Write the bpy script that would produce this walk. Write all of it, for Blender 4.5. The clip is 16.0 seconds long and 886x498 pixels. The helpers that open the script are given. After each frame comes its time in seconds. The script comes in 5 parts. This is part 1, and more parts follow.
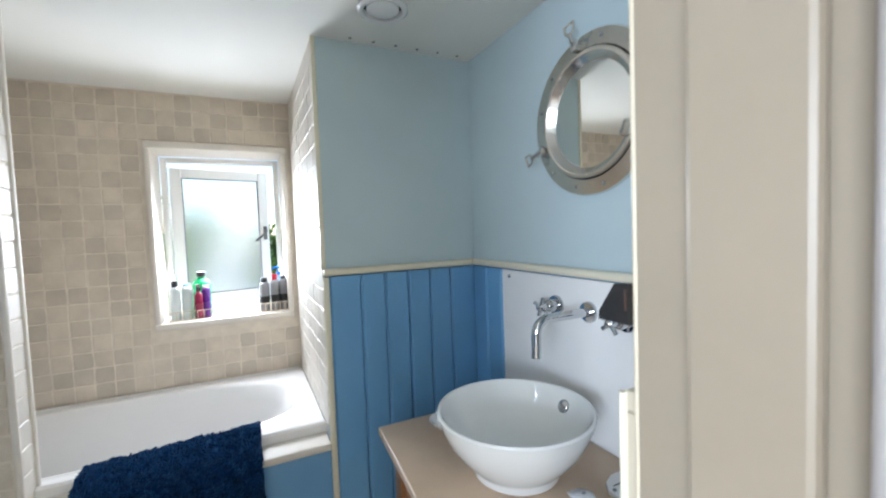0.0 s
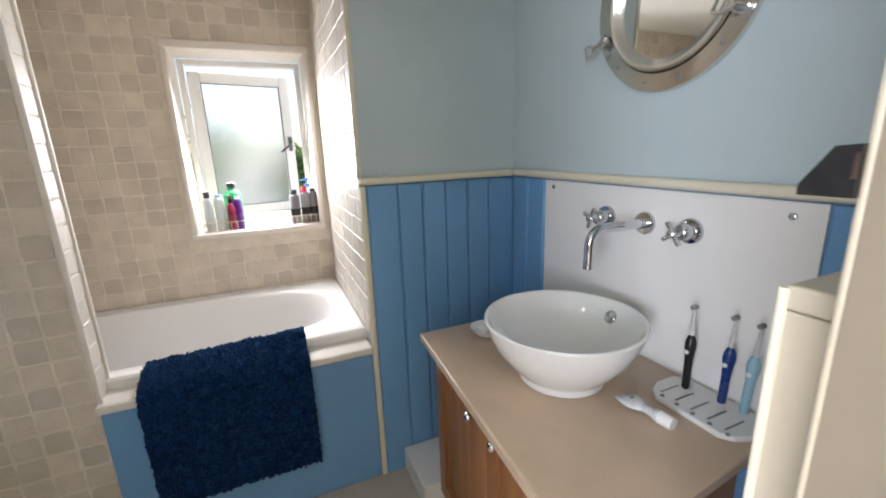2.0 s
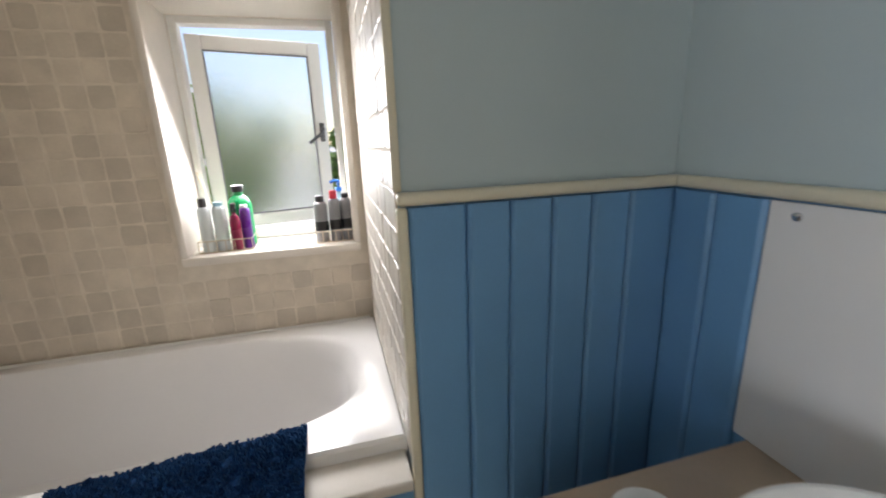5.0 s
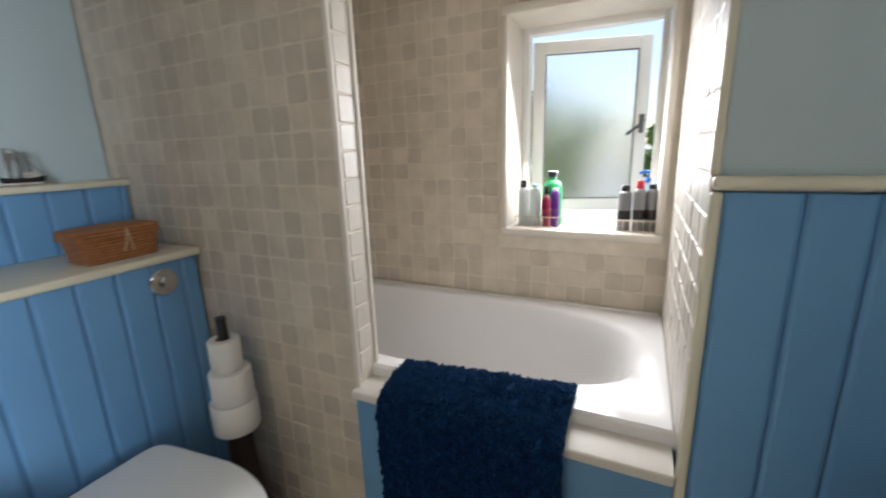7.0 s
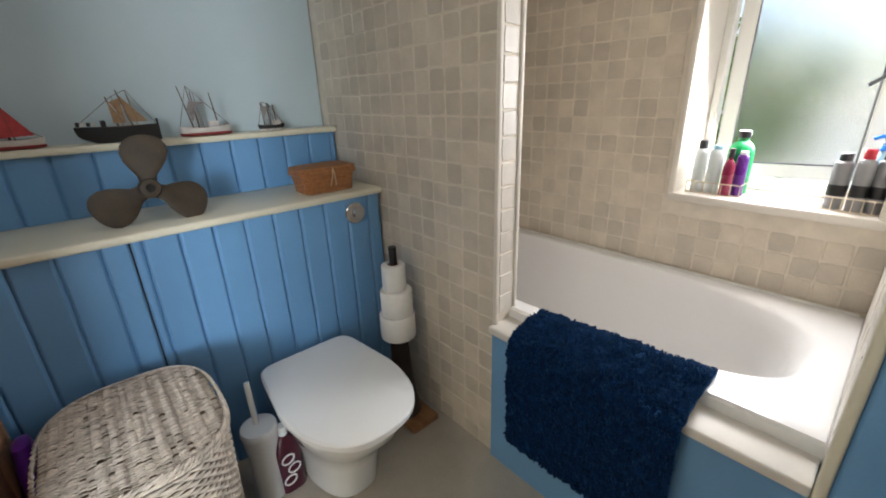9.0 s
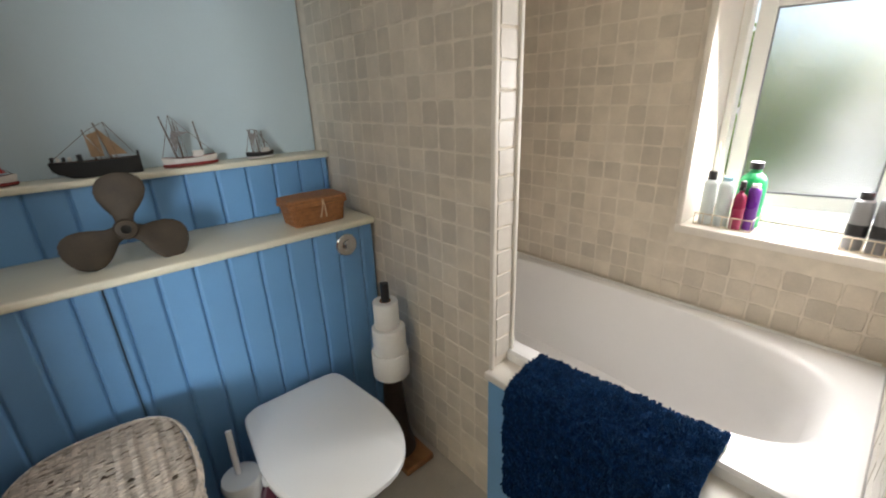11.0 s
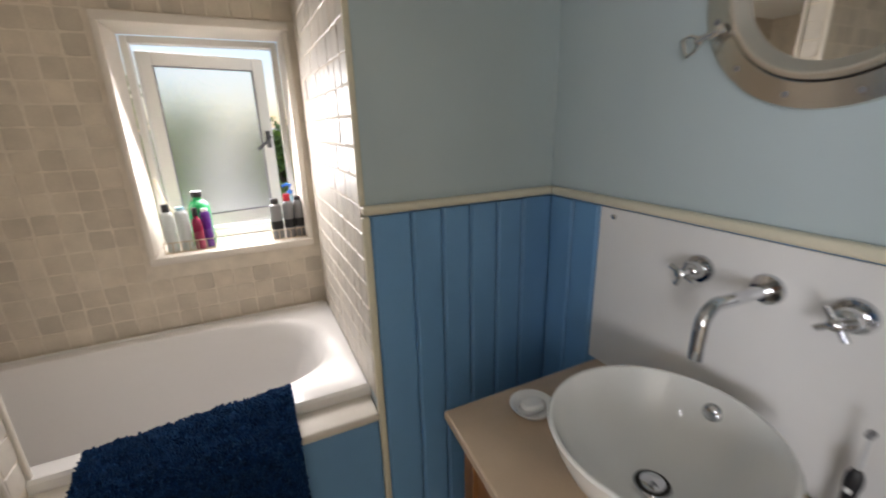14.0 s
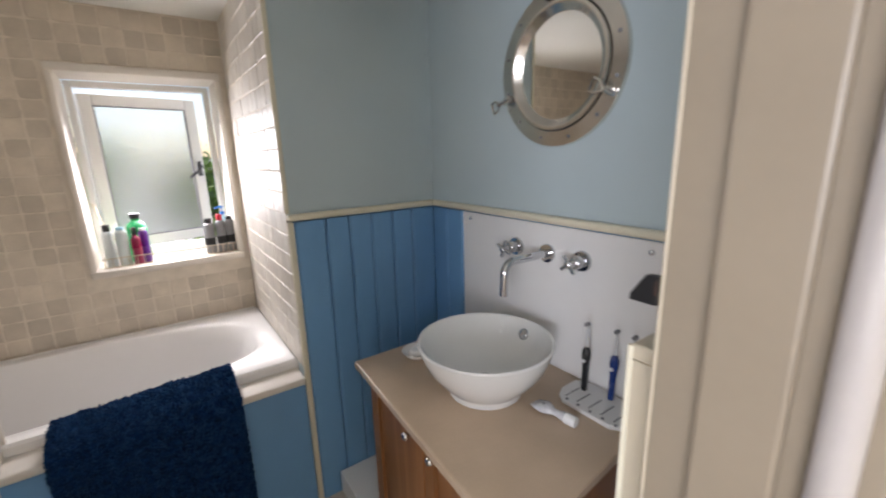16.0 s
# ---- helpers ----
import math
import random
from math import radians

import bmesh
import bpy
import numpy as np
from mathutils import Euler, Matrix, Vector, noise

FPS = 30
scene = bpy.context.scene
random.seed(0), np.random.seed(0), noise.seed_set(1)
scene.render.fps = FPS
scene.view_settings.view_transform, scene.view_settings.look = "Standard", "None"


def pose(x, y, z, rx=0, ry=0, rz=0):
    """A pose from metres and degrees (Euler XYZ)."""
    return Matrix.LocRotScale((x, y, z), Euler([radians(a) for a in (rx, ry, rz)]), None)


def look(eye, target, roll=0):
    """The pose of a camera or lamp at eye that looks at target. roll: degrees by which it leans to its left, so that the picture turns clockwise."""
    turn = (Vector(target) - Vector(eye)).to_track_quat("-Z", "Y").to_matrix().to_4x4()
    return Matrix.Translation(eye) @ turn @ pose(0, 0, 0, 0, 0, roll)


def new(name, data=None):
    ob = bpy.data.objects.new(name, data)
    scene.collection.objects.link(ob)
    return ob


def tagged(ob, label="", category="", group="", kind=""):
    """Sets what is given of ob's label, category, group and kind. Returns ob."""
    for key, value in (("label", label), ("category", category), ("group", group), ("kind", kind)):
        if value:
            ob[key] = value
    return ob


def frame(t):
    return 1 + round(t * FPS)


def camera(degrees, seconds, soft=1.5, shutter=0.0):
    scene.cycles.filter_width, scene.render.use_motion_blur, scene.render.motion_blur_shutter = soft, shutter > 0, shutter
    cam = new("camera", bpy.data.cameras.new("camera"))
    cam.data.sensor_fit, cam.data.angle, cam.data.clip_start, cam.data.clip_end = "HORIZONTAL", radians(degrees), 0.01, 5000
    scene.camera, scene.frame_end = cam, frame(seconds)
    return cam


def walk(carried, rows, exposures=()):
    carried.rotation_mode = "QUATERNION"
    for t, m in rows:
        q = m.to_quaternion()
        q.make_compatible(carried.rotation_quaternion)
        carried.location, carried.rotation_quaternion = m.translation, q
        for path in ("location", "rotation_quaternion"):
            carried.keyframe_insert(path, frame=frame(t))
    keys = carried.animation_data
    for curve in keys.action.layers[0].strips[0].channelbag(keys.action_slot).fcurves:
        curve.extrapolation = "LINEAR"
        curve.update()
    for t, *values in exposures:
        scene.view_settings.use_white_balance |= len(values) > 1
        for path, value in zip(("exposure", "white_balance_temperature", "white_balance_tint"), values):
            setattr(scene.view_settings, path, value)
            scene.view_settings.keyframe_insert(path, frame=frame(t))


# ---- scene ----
cam = camera(94.4, 16.0, soft=1.9, shutter=0.5)
PATH = [
    (0, (-0.867, -1.497, 1.321), (0.001, 0.303, 1.224), -2.1),
    (0.5, (-0.902, -1.479, 1.299), (-0.091, 0.339, 1.103), -1.9),
    (1, (-0.925, -1.464, 1.29), (-0.138, 0.345, 0.964), -1.9),
    (1.5, (-0.928, -1.455, 1.285), (-0.163, 0.345, 0.867), -1.9),
    (2, (-0.919, -1.417, 1.285), (-0.162, 0.37, 0.806), -2.0),
    (2.5, (-0.889, -1.339, 1.279), (-0.145, 0.45, 0.784), -2.1),
    (3, (-0.855, -1.229, 1.284), (-0.118, 0.557, 0.768), -2.3),
    (3.2, (-0.844, -1.187, 1.279), (-0.109, 0.598, 0.757), -2.2),
    (5.5, (-0.723, -0.714, 1.284), (-0.5, 1.209, 0.789), -2.3),
    (6, (-0.734, -0.752, 1.268), (-0.894, 1.186, 0.791), -2.4),
    (6.5, (-0.75, -0.807, 1.265), (-1.267, 1.066, 0.79), -2.1),
    (7, (-0.739, -0.873, 1.254), (-1.584, 0.88, 0.782), -1.9),
    (7.5, (-0.716, -0.919, 1.256), (-1.817, 0.68, 0.763), -1.8),
    (8, (-0.688, -0.939, 1.275), (-1.98, 0.47, 0.688), -1.9),
    (8.5, (-0.663, -0.937, 1.287), (-2.048, 0.343, 0.623), -1.9),
    (8.7, (-0.656, -0.933, 1.292), (-2.052, 0.319, 0.603), -1.9),
    (10.8, (-0.712, -0.83, 1.388), (-2.147, 0.37, 0.674), -1.9),
    (11, (-0.719, -0.822, 1.392), (-2.141, 0.404, 0.698), -1.9),
    (11.5, (-0.731, -0.788, 1.413), (-2.068, 0.55, 0.774), -1.9),
    (12, (-0.765, -0.766, 1.437), (-1.759, 0.85, 0.805), -1.7),
    (12.5, (-0.797, -0.805, 1.424), (-1.26, 1.045, 0.82), -1.6),
    (13, (-0.821, -0.883, 1.425), (-0.778, 1.022, 0.819), -1.7),
    (13.5, (-0.839, -0.953, 1.397), (-0.376, 0.901, 0.806), -1.9),
    (14, (-0.877, -1.039, 1.396), (-0.067, 0.691, 0.804), -1.6),
    (14.5, (-0.933, -1.185, 1.387), (0.005, 0.481, 0.801), -1.6),
    (15, (-1.0, -1.326, 1.391), (-0.034, 0.341, 0.853), -1.5),
    (15.5, (-1.018, -1.424, 1.399), (-0.029, 0.249, 0.927), -1.4),
    (16, (-0.996, -1.481, 1.394), (0.121, 0.111, 0.931), -1.6),
]
EXPOSURE = [(0, 0.45, 5400, 8), (0.5, 0.55, 5300, 8), (1, 0.38, 5750, 12), (2, 0.3, 6000, 14), (3, 0.12, 6150, 15), (5.5, -0.2, 6050, 12), (6.5, -0.15, 5900, 11),
            (7.5, 0.02, 6000, 11), (8.5, 0.2, 6050, 11), (11, 0.2, 6250, 11), (12, -0.13, 6100, 12), (13, -0.17, 6150, 13), (14, -0.25, 6400, 15), (14.5, -0.25, 6400, 15), (15, -0.1, 6450, 16), (16, -0.1, 6150, 17)]
walk(cam, [(t, look(eye, target, roll)) for t, eye, target, roll in PATH], EXPOSURE)

# ---- light ----
SUN_DIR = Vector((0.035, -0.64, -0.74)).normalized()      # the way the sunlight travels
world = bpy.data.worlds.new("sky")
scene.world = world
world.use_nodes = True
wn = world.node_tree.nodes
sky = wn.new("ShaderNodeTexSky")
sky.sky_type, sky.sun_disc = "NISHITA", False
sky.sun_elevation = math.asin(-SUN_DIR.z)
sky.sun_rotation = math.atan2(-SUN_DIR.x, -SUN_DIR.y)
world.node_tree.links.new(sky.outputs[0], wn["Background"].inputs[0])
wn["Background"].inputs[1].default_value = 0.15

sun = new("sun", bpy.data.lights.new("sun", "SUN"))
sun.data.energy, sun.data.angle, sun.data.color = 5.0, radians(2.2), (1, 0.94, 0.84)
sun.matrix_world = look((0, 0, 0), tuple(SUN_DIR))


def area_lamp(name, at, towards, w, h, watts, colour):
    lamp = new(name, bpy.data.lights.new(name, "AREA"))
    lamp.data.shape, lamp.data.size, lamp.data.size_y = "RECTANGLE", w, h
    lamp.data.energy, lamp.data.color = watts, colour
    lamp.matrix_world = look(at, towards)
    return lamp


# daylight in the bathroom window; the two landing lamps are unseen, added as fill
area_lamp("bathroom_window_daylight", (-0.965, 0.95, 1.36), (-0.965, 0.2, 0.97), 0.34, 0.52, 13, (1, 0.965, 0.92))
area_lamp("landing_west_fill", (-4.45, -3.3, 1.4), (-0.6, -0.85, 1.1), 2.6, 1.3, 200, (0.96, 0.98, 1))
area_lamp("landing_east_fill", (2.38, -2.85, 1.45), (-2.1, -0.8, 0.7), 2.4, 1.25, 340, (0.92, 0.98, 1))

# ---- materials ----


def nodes_of(name):
    m = bpy.data.materials.new(name)
    m.use_nodes = True
    t = m.node_tree
    return m, t, t.nodes["Principled BSDF"]


def mat(name, col, rough=0.5, metal=0.0, var=0.1, scale=6.0, fine=90.0, bump=0.1, rnd=0.0, stretch=(1, 1, 1), col2=None,
        coat=0.0, rvar=0.1, depth=0.002, island=0.0):
    """A procedural surface: two scales of noise in the colour, roughness breakup and fine relief."""
    m, t, b = nodes_of(name)
    n, l = t.nodes.new, t.links.new
    geo, mp = n("ShaderNodeNewGeometry"), n("ShaderNodeMapping")
    mp.inputs["Scale"].default_value = stretch
    l(geo.outputs["Position"], mp.inputs["Vector"])
    big, small = n("ShaderNodeTexNoise"), n("ShaderNodeTexNoise")
    big.inputs["Scale"].default_value, small.inputs["Scale"].default_value = scale, fine
    big.inputs["Detail"].default_value, small.inputs["Detail"].default_value = 4, 3
    for x in (big, small):
        l(mp.outputs[0], x.inputs["Vector"])
    add = n("ShaderNodeMath")
    add.operation = "MULTIPLY_ADD"
    add.inputs[1].default_value = 0.35
    l(small.outputs[0], add.inputs[0])
    l(big.outputs[0], add.inputs[2])
    ramp = n("ShaderNodeValToRGB")
    ramp.color_ramp.elements[0].position, ramp.color_ramp.elements[1].position = 0.42, 0.92
    lo = tuple(c * (1 - var) for c in col)
    hi = col2 or tuple(min(1, c * (1 + var)) for c in col)
    ramp.color_ramp.elements[0].color, ramp.color_ramp.elements[1].color = (*lo, 1), (*hi, 1)
    l(add.outputs[0], ramp.inputs[0])
    out = ramp.outputs[0]
    if rnd or island:
        src = n("ShaderNodeObjectInfo").outputs["Random"] if rnd else geo.outputs["Random Per Island"]
        mr, hsv = n("ShaderNodeMapRange"), n("ShaderNodeHueSaturation")
        k = rnd or island
        mr.inputs["To Min"].default_value, mr.inputs["To Max"].default_value = 1 - k, 1 + k
        l(src, mr.inputs[0])
        l(mr.outputs[0], hsv.inputs["Value"])
        l(out, hsv.inputs["Color"])
        out = hsv.outputs[0]
    l(out, b.inputs["Base Color"])
    rr = n("ShaderNodeMapRange")
    rr.inputs["To Min"].default_value, rr.inputs["To Max"].default_value = max(0.02, rough - rvar), min(1, rough + rvar)
    l(big.outputs[0], rr.inputs[0])
    l(rr.outputs[0], b.inputs["Roughness"])
    b.inputs["Metallic"].default_value = metal
    b.inputs["Coat Weight"].default_value = coat
    b.inputs["Coat Roughness"].default_value = 0.1
    if bump:
        bp = n("ShaderNodeBump")
        bp.inputs["Strength"].default_value, bp.inputs["Distance"].default_value = bump, depth
        l(add.outputs[0], bp.inputs["Height"])
        l(bp.outputs[0], b.inputs["Normal"])
    return m


def wood_mat(name, dark, light, along=2, scale=9.0, rough=0.5, twist=2.5, bump=0.15):
    """Pine or oak: rings stretched along the grain, with fine fibres."""
    m, t, b = nodes_of(name)
    n, l = t.nodes.new, t.links.new
    geo, mp, mf = n("ShaderNodeTexCoord"), n("ShaderNodeMapping"), n("ShaderNodeMapping")
    s, f = [1.0, 1.0, 1.0], [1.0, 1.0, 1.0]
    s[along], f[along] = 0.1, 0.02
    mp.inputs["Scale"].default_value, mf.inputs["Scale"].default_value = s, f
    l(geo.outputs["Object"], mp.inputs[0])
    l(geo.outputs["Object"], mf.inputs[0])
    shift = n("ShaderNodeVectorMath")
    shift.operation = "ADD"
    sc = n("ShaderNodeObjectInfo")
    l(mp.outputs[0], shift.inputs[0])
    l(sc.outputs["Random"], shift.inputs[1])
    noise1 = n("ShaderNodeTexNoise")
    noise1.inputs["Scale"].default_value, noise1.inputs["Detail"].default_value = scale * 0.5, 2
    noise1.inputs["Distortion"].default_value = twist * 0.2
    l(shift.outputs[0], noise1.inputs["Vector"])
    rings = n("ShaderNodeMath")
    rings.operation = "MULTIPLY"
    rings.inputs[1].default_value = scale
    l(noise1.outputs[0], rings.inputs[0])
    saw = n("ShaderNodeMath")
    saw.operation = "PINGPONG"
    saw.inputs[1].default_value = 0.5
    l(rings.outputs[0], saw.inputs[0])
    fib = n("ShaderNodeTexNoise")
    fib.inputs["Scale"].default_value, fib.inputs["Detail"].default_value = 260, 3
    l(mf.outputs[0], fib.inputs["Vector"])
    ma = n("ShaderNodeMath")
    ma.operation = "MULTIPLY_ADD"
    ma.inputs[1].default_value = 0.45
    l(fib.outputs[0], ma.inputs[0])
    l(saw.outputs[0], ma.inputs[2])
    ramp = n("ShaderNodeValToRGB")
    ramp.color_ramp.elements[0].position, ramp.color_ramp.elements[1].position = 0.15, 0.75
    ramp.color_ramp.elements[0].color, ramp.color_ramp.elements[1].color = (*dark, 1), (*light, 1)
    l(ma.outputs[0], ramp.inputs[0])
    l(ramp.outputs[0], b.inputs["Base Color"])
    b.inputs["Roughness"].default_value = rough
    bp = n("ShaderNodeBump")
    bp.inputs["Strength"].default_value, bp.inputs["Distance"].default_value = bump, 0.001
    l(ma.outputs[0], bp.inputs["Height"])
    l(bp.outputs[0], b.inputs["Normal"])
    return m


def glass_mat(name, col, rough, relief=0.0, rscale=120):
    m, t, b = nodes_of(name)
    b.inputs["Base Color"].default_value = (*col, 1)
    b.inputs["Transmission Weight"].default_value = 1
    b.inputs["Roughness"].default_value = rough
    b.inputs["IOR"].default_value = 1.45
    if relief:
        nz, bp = t.nodes.new("ShaderNodeTexNoise"), t.nodes.new("ShaderNodeBump")
        nz.inputs["Scale"].default_value, nz.inputs["Detail"].default_value = rscale, 2
        bp.inputs["Strength"].default_value, bp.inputs["Distance"].default_value = relief, 0.003
        geo = t.nodes.new("ShaderNodeNewGeometry")
        t.links.new(geo.outputs["Position"], nz.inputs["Vector"])
        t.links.new(nz.outputs[0], bp.inputs["Height"])
        t.links.new(bp.outputs[0], b.inputs["Normal"])
    return m


M_PAINT = mat("pale_blue_wall_paint", (0.51, 0.60, 0.625), 0.75, var=0.05, scale=2.2, fine=260, bump=0.12, rvar=0.06)
M_BLUE = mat("mid_blue_satin_paint", (0.155, 0.335, 0.575), 0.42, var=0.07, scale=3, fine=180, bump=0.08, rnd=0.05)
M_CREAM = mat("cream_gloss_paint", (0.74, 0.69, 0.54), 0.35, var=0.05, scale=5, fine=120, bump=0.06)
# cream darkened: the shade on the door frame is put into the colour
M_JAMB = mat("shaded_cream_frame_paint", (0.25, 0.205, 0.15), 0.42, var=0.05, scale=5, fine=90, bump=0.08)
# landing side of the frame, paler than the linings: light put into the colour
M_ARCH = mat("landing_lit_frame_paint", (0.40, 0.37, 0.35), 0.42, var=0.06, scale=5, fine=90, bump=0.08)
M_BOXING = mat("pale_cream_paint", (0.52, 0.455, 0.34), 0.42, var=0.05, scale=5, fine=90, bump=0.08)
M_WHITE = mat("white_paint", (0.80, 0.79, 0.76), 0.45, var=0.03, scale=5, fine=120, bump=0.05)
M_CEIL = mat("ceiling_paint", (0.80, 0.79, 0.74), 0.8, var=0.03, scale=2, fine=200, bump=0.1)
M_TILE = mat("tumbled_limestone_tile", (0.59, 0.52, 0.425), 0.45, var=0.12, scale=11, fine=140, bump=0.3, rnd=0.12, rvar=0.14)
M_GLOSSTILE = mat("pale_polished_stone_tile", (0.60, 0.555, 0.49), 0.42, var=0.08, scale=14, fine=90, bump=0.25, rnd=0.07)
M_GROUT = mat("pale_grout", (0.69, 0.62, 0.52), 0.85, var=0.1, scale=20, fine=300, bump=0.3)
M_ACRYL = mat("white_bath_acrylic", (0.80, 0.785, 0.77), 0.16, var=0.02, scale=2, fine=60, bump=0.01, rvar=0.05)
M_CERAMIC = mat("white_glazed_ceramic", (0.82, 0.82, 0.80), 0.09, var=0.015, scale=3, fine=60, bump=0.01, rvar=0.03, coat=0.4)
M_SEAT = mat("white_plastic", (0.80, 0.80, 0.79), 0.22, var=0.015, scale=3, fine=120, bump=0.01, rvar=0.05)
M_SPLASH = mat("white_acrylic_sheet", (0.84, 0.83, 0.815), 0.14, var=0.02, scale=2, fine=30, bump=0.01, rvar=0.05)
M_STONE = mat("beige_stone_worktop", (0.52, 0.40, 0.285), 0.33, var=0.08, scale=9, fine=240, bump=0.06)
M_OAK = wood_mat("honey_oak_veneer", (0.22, 0.092, 0.032), (0.33, 0.15, 0.056), 2, 8, 0.38)
M_PINE = wood_mat("stained_pine_board", (0.20, 0.085, 0.035), (0.43, 0.23, 0.115), 2, 7, 0.5)
M_CHROME = mat("polished_chrome", (0.60, 0.61, 0.63), 0.06, 1.0, var=0.02, bump=0, rvar=0.03)
M_REVEAL = mat("warm_white_satin_paint", (0.73, 0.68, 0.61), 0.5, var=0.05, scale=8, fine=120, bump=0.12)
M_DULL = mat("dull_grey_metal", (0.14, 0.14, 0.14), 0.4, 0.7, var=0.1, bump=0)
M_STEEL = mat("brushed_porthole_metal", (0.78, 0.75, 0.70), 0.22, 1.0, var=0.06, scale=12, fine=260, bump=0.06, rvar=0.08)
M_IRON = mat("black_wrought_iron", (0.018, 0.017, 0.017), 0.42, 0.4, var=0.3, scale=40, fine=200, bump=0.4)
M_RUST = mat("rust_worn_iron", (0.04, 0.018, 0.011), 0.7, 0.1, var=0.4, scale=90, fine=300, bump=0.4)
M_DARK = mat("dark_shadow_gap", (0.02, 0.018, 0.015), 0.8, bump=0)
M_FLOOR = mat("pale_stone_floor", (0.47, 0.42, 0.345), 0.4, var=0.14, scale=5, fine=120, bump=0.12)
M_TOWEL = mat("navy_tufted_cotton", (0.0022, 0.018, 0.066), 0.95, var=0.45, scale=45, fine=400, bump=0.3, island=0.35)
towel_shader = M_TOWEL.node_tree.nodes["Principled BSDF"]
towel_shader.inputs["Specular IOR Level"].default_value = 0.12
towel_shader.inputs["Sheen Weight"].default_value = 0.45
towel_shader.inputs["Sheen Roughness"].default_value = 0.5
towel_shader.inputs["Sheen Tint"].default_value = (0.12, 0.36, 0.8, 1)
M_TUBE = mat("crumpled_translucent_plastic", (0.60, 0.60, 0.62), 0.18, var=0.2, scale=60, fine=200, bump=0.4)
M_NECK = mat("grey_white_neck_plastic", (0.60, 0.61, 0.62), 0.3, var=0.05, bump=0)
M_WICKER = mat("bleached_wicker", (0.53, 0.46, 0.385), 0.75, var=0.22, scale=40, fine=300, bump=0.3, island=0.22)
M_CORE = mat("dark_wicker_core", (0.16, 0.12, 0.085), 0.9, var=0.3, scale=40)
M_CANE = mat("orange_brown_cane", (0.30, 0.125, 0.042), 0.6, var=0.25, scale=60, fine=300, bump=0.3, island=0.25)
M_CORD = mat("pale_jute_cord", (0.55, 0.42, 0.27), 0.85, var=0.15, scale=80, bump=0.2)
M_BRONZE = mat("tarnished_bronze", (0.058, 0.042, 0.027), 0.6, 0.3, var=0.3, scale=18, fine=160, bump=0.25)
M_PAPER = mat("toilet_paper", (0.80, 0.78, 0.74), 0.9, var=0.03, scale=40, fine=400, bump=0.3)
M_MIRROR = mat("mirror_silver", (0.90, 0.91, 0.90), 0.015, 1.0, var=0.0, bump=0, rvar=0.0)
M_FROST = glass_mat("frosted_glass", (0.97, 0.98, 0.97), 0.24, 0.2, 330)
M_CLEAR = glass_mat("clear_plastic", (0.62, 0.66, 0.66), 0.35)
M_CLEAR.node_tree.nodes["Principled BSDF"].inputs["Transmission Weight"].default_value = 0.4
M_BLACKP = mat("black_plastic", (0.012, 0.012, 0.014), 0.3, var=0.1, bump=0)
M_NAVYP = mat("royal_blue_plastic", (0.008, 0.032, 0.17), 0.28, var=0.08, bump=0)
M_SKYP = mat("pale_blue_plastic", (0.30, 0.50, 0.60), 0.3, var=0.05, bump=0)
M_GREYP = mat("grey_plastic", (0.22, 0.22, 0.23), 0.35, var=0.08, bump=0)
M_REDP = mat("red_plastic", (0.42, 0.012, 0.03), 0.3, var=0.08, bump=0)
M_MAGENTA = mat("dark_magenta_plastic", (0.24, 0.008, 0.055), 0.3, var=0.08, bump=0)
M_MAROON = mat("maroon_printed_plastic", (0.06, 0.006, 0.018), 0.35, var=0.3, scale=50, bump=0)
M_PURPLE = mat("purple_plastic", (0.11, 0.015, 0.24), 0.3, var=0.08, bump=0)
M_GREEN = mat("green_plastic", (0.01, 0.30, 0.09), 0.3, var=0.08, bump=0)
M_BLUEP = mat("bright_blue_plastic", (0.02, 0.16, 0.55), 0.3, var=0.08, bump=0)
M_WIRE = mat("dull_gold_wire", (0.60, 0.52, 0.40), 0.4, 0.8, var=0.1, bump=0)
M_HULL = mat("black_brown_hull_paint", (0.010, 0.009, 0.008), 0.7, var=0.3, scale=60, bump=0.2)
M_HULLW = mat("white_hull_paint", (0.62, 0.58, 0.53), 0.5, var=0.1, scale=60, bump=0.1)
M_HULLR = mat("dark_red_hull_paint", (0.26, 0.035, 0.03), 0.5, var=0.15, scale=60, bump=0.1)
M_SAIL = mat("tan_sailcloth", (0.27, 0.17, 0.09), 0.85, var=0.2, scale=60, bump=0.2)
M_NET = mat("grey_net_cloth", (0.22, 0.20, 0.19), 0.9, var=0.25, scale=90, bump=0.2)
M_SAILR = mat("red_sailcloth", (0.45, 0.06, 0.06), 0.85, var=0.15, scale=60, bump=0.2)
M_MAST = mat("dark_mast_wood", (0.10, 0.05, 0.025), 0.6, var=0.2, scale=60)
M_SLATE = mat("brown_wood_base", (0.025, 0.014, 0.009), 0.55, var=0.2, scale=20)
M_LEAF = mat("hedge_leaf", (0.20, 0.30, 0.06), 0.5, var=0.4, scale=3, bump=0, island=0.4)
M_BARK = mat("bark", (0.10, 0.075, 0.05), 0.9, var=0.3, scale=20, bump=0.5)
M_RENDER = mat("pale_gravel", (0.70, 0.68, 0.63), 0.85, var=0.1, scale=3)
M_LAND = mat("landing_wall_paint", (0.52, 0.455, 0.35), 0.8, var=0.05, scale=2, bump=0.1)
M_CARPET = mat("landing_carpet", (0.33, 0.30, 0.265), 0.95, var=0.15, scale=30, fine=300, bump=0.5)

# ---- mesh helpers ----


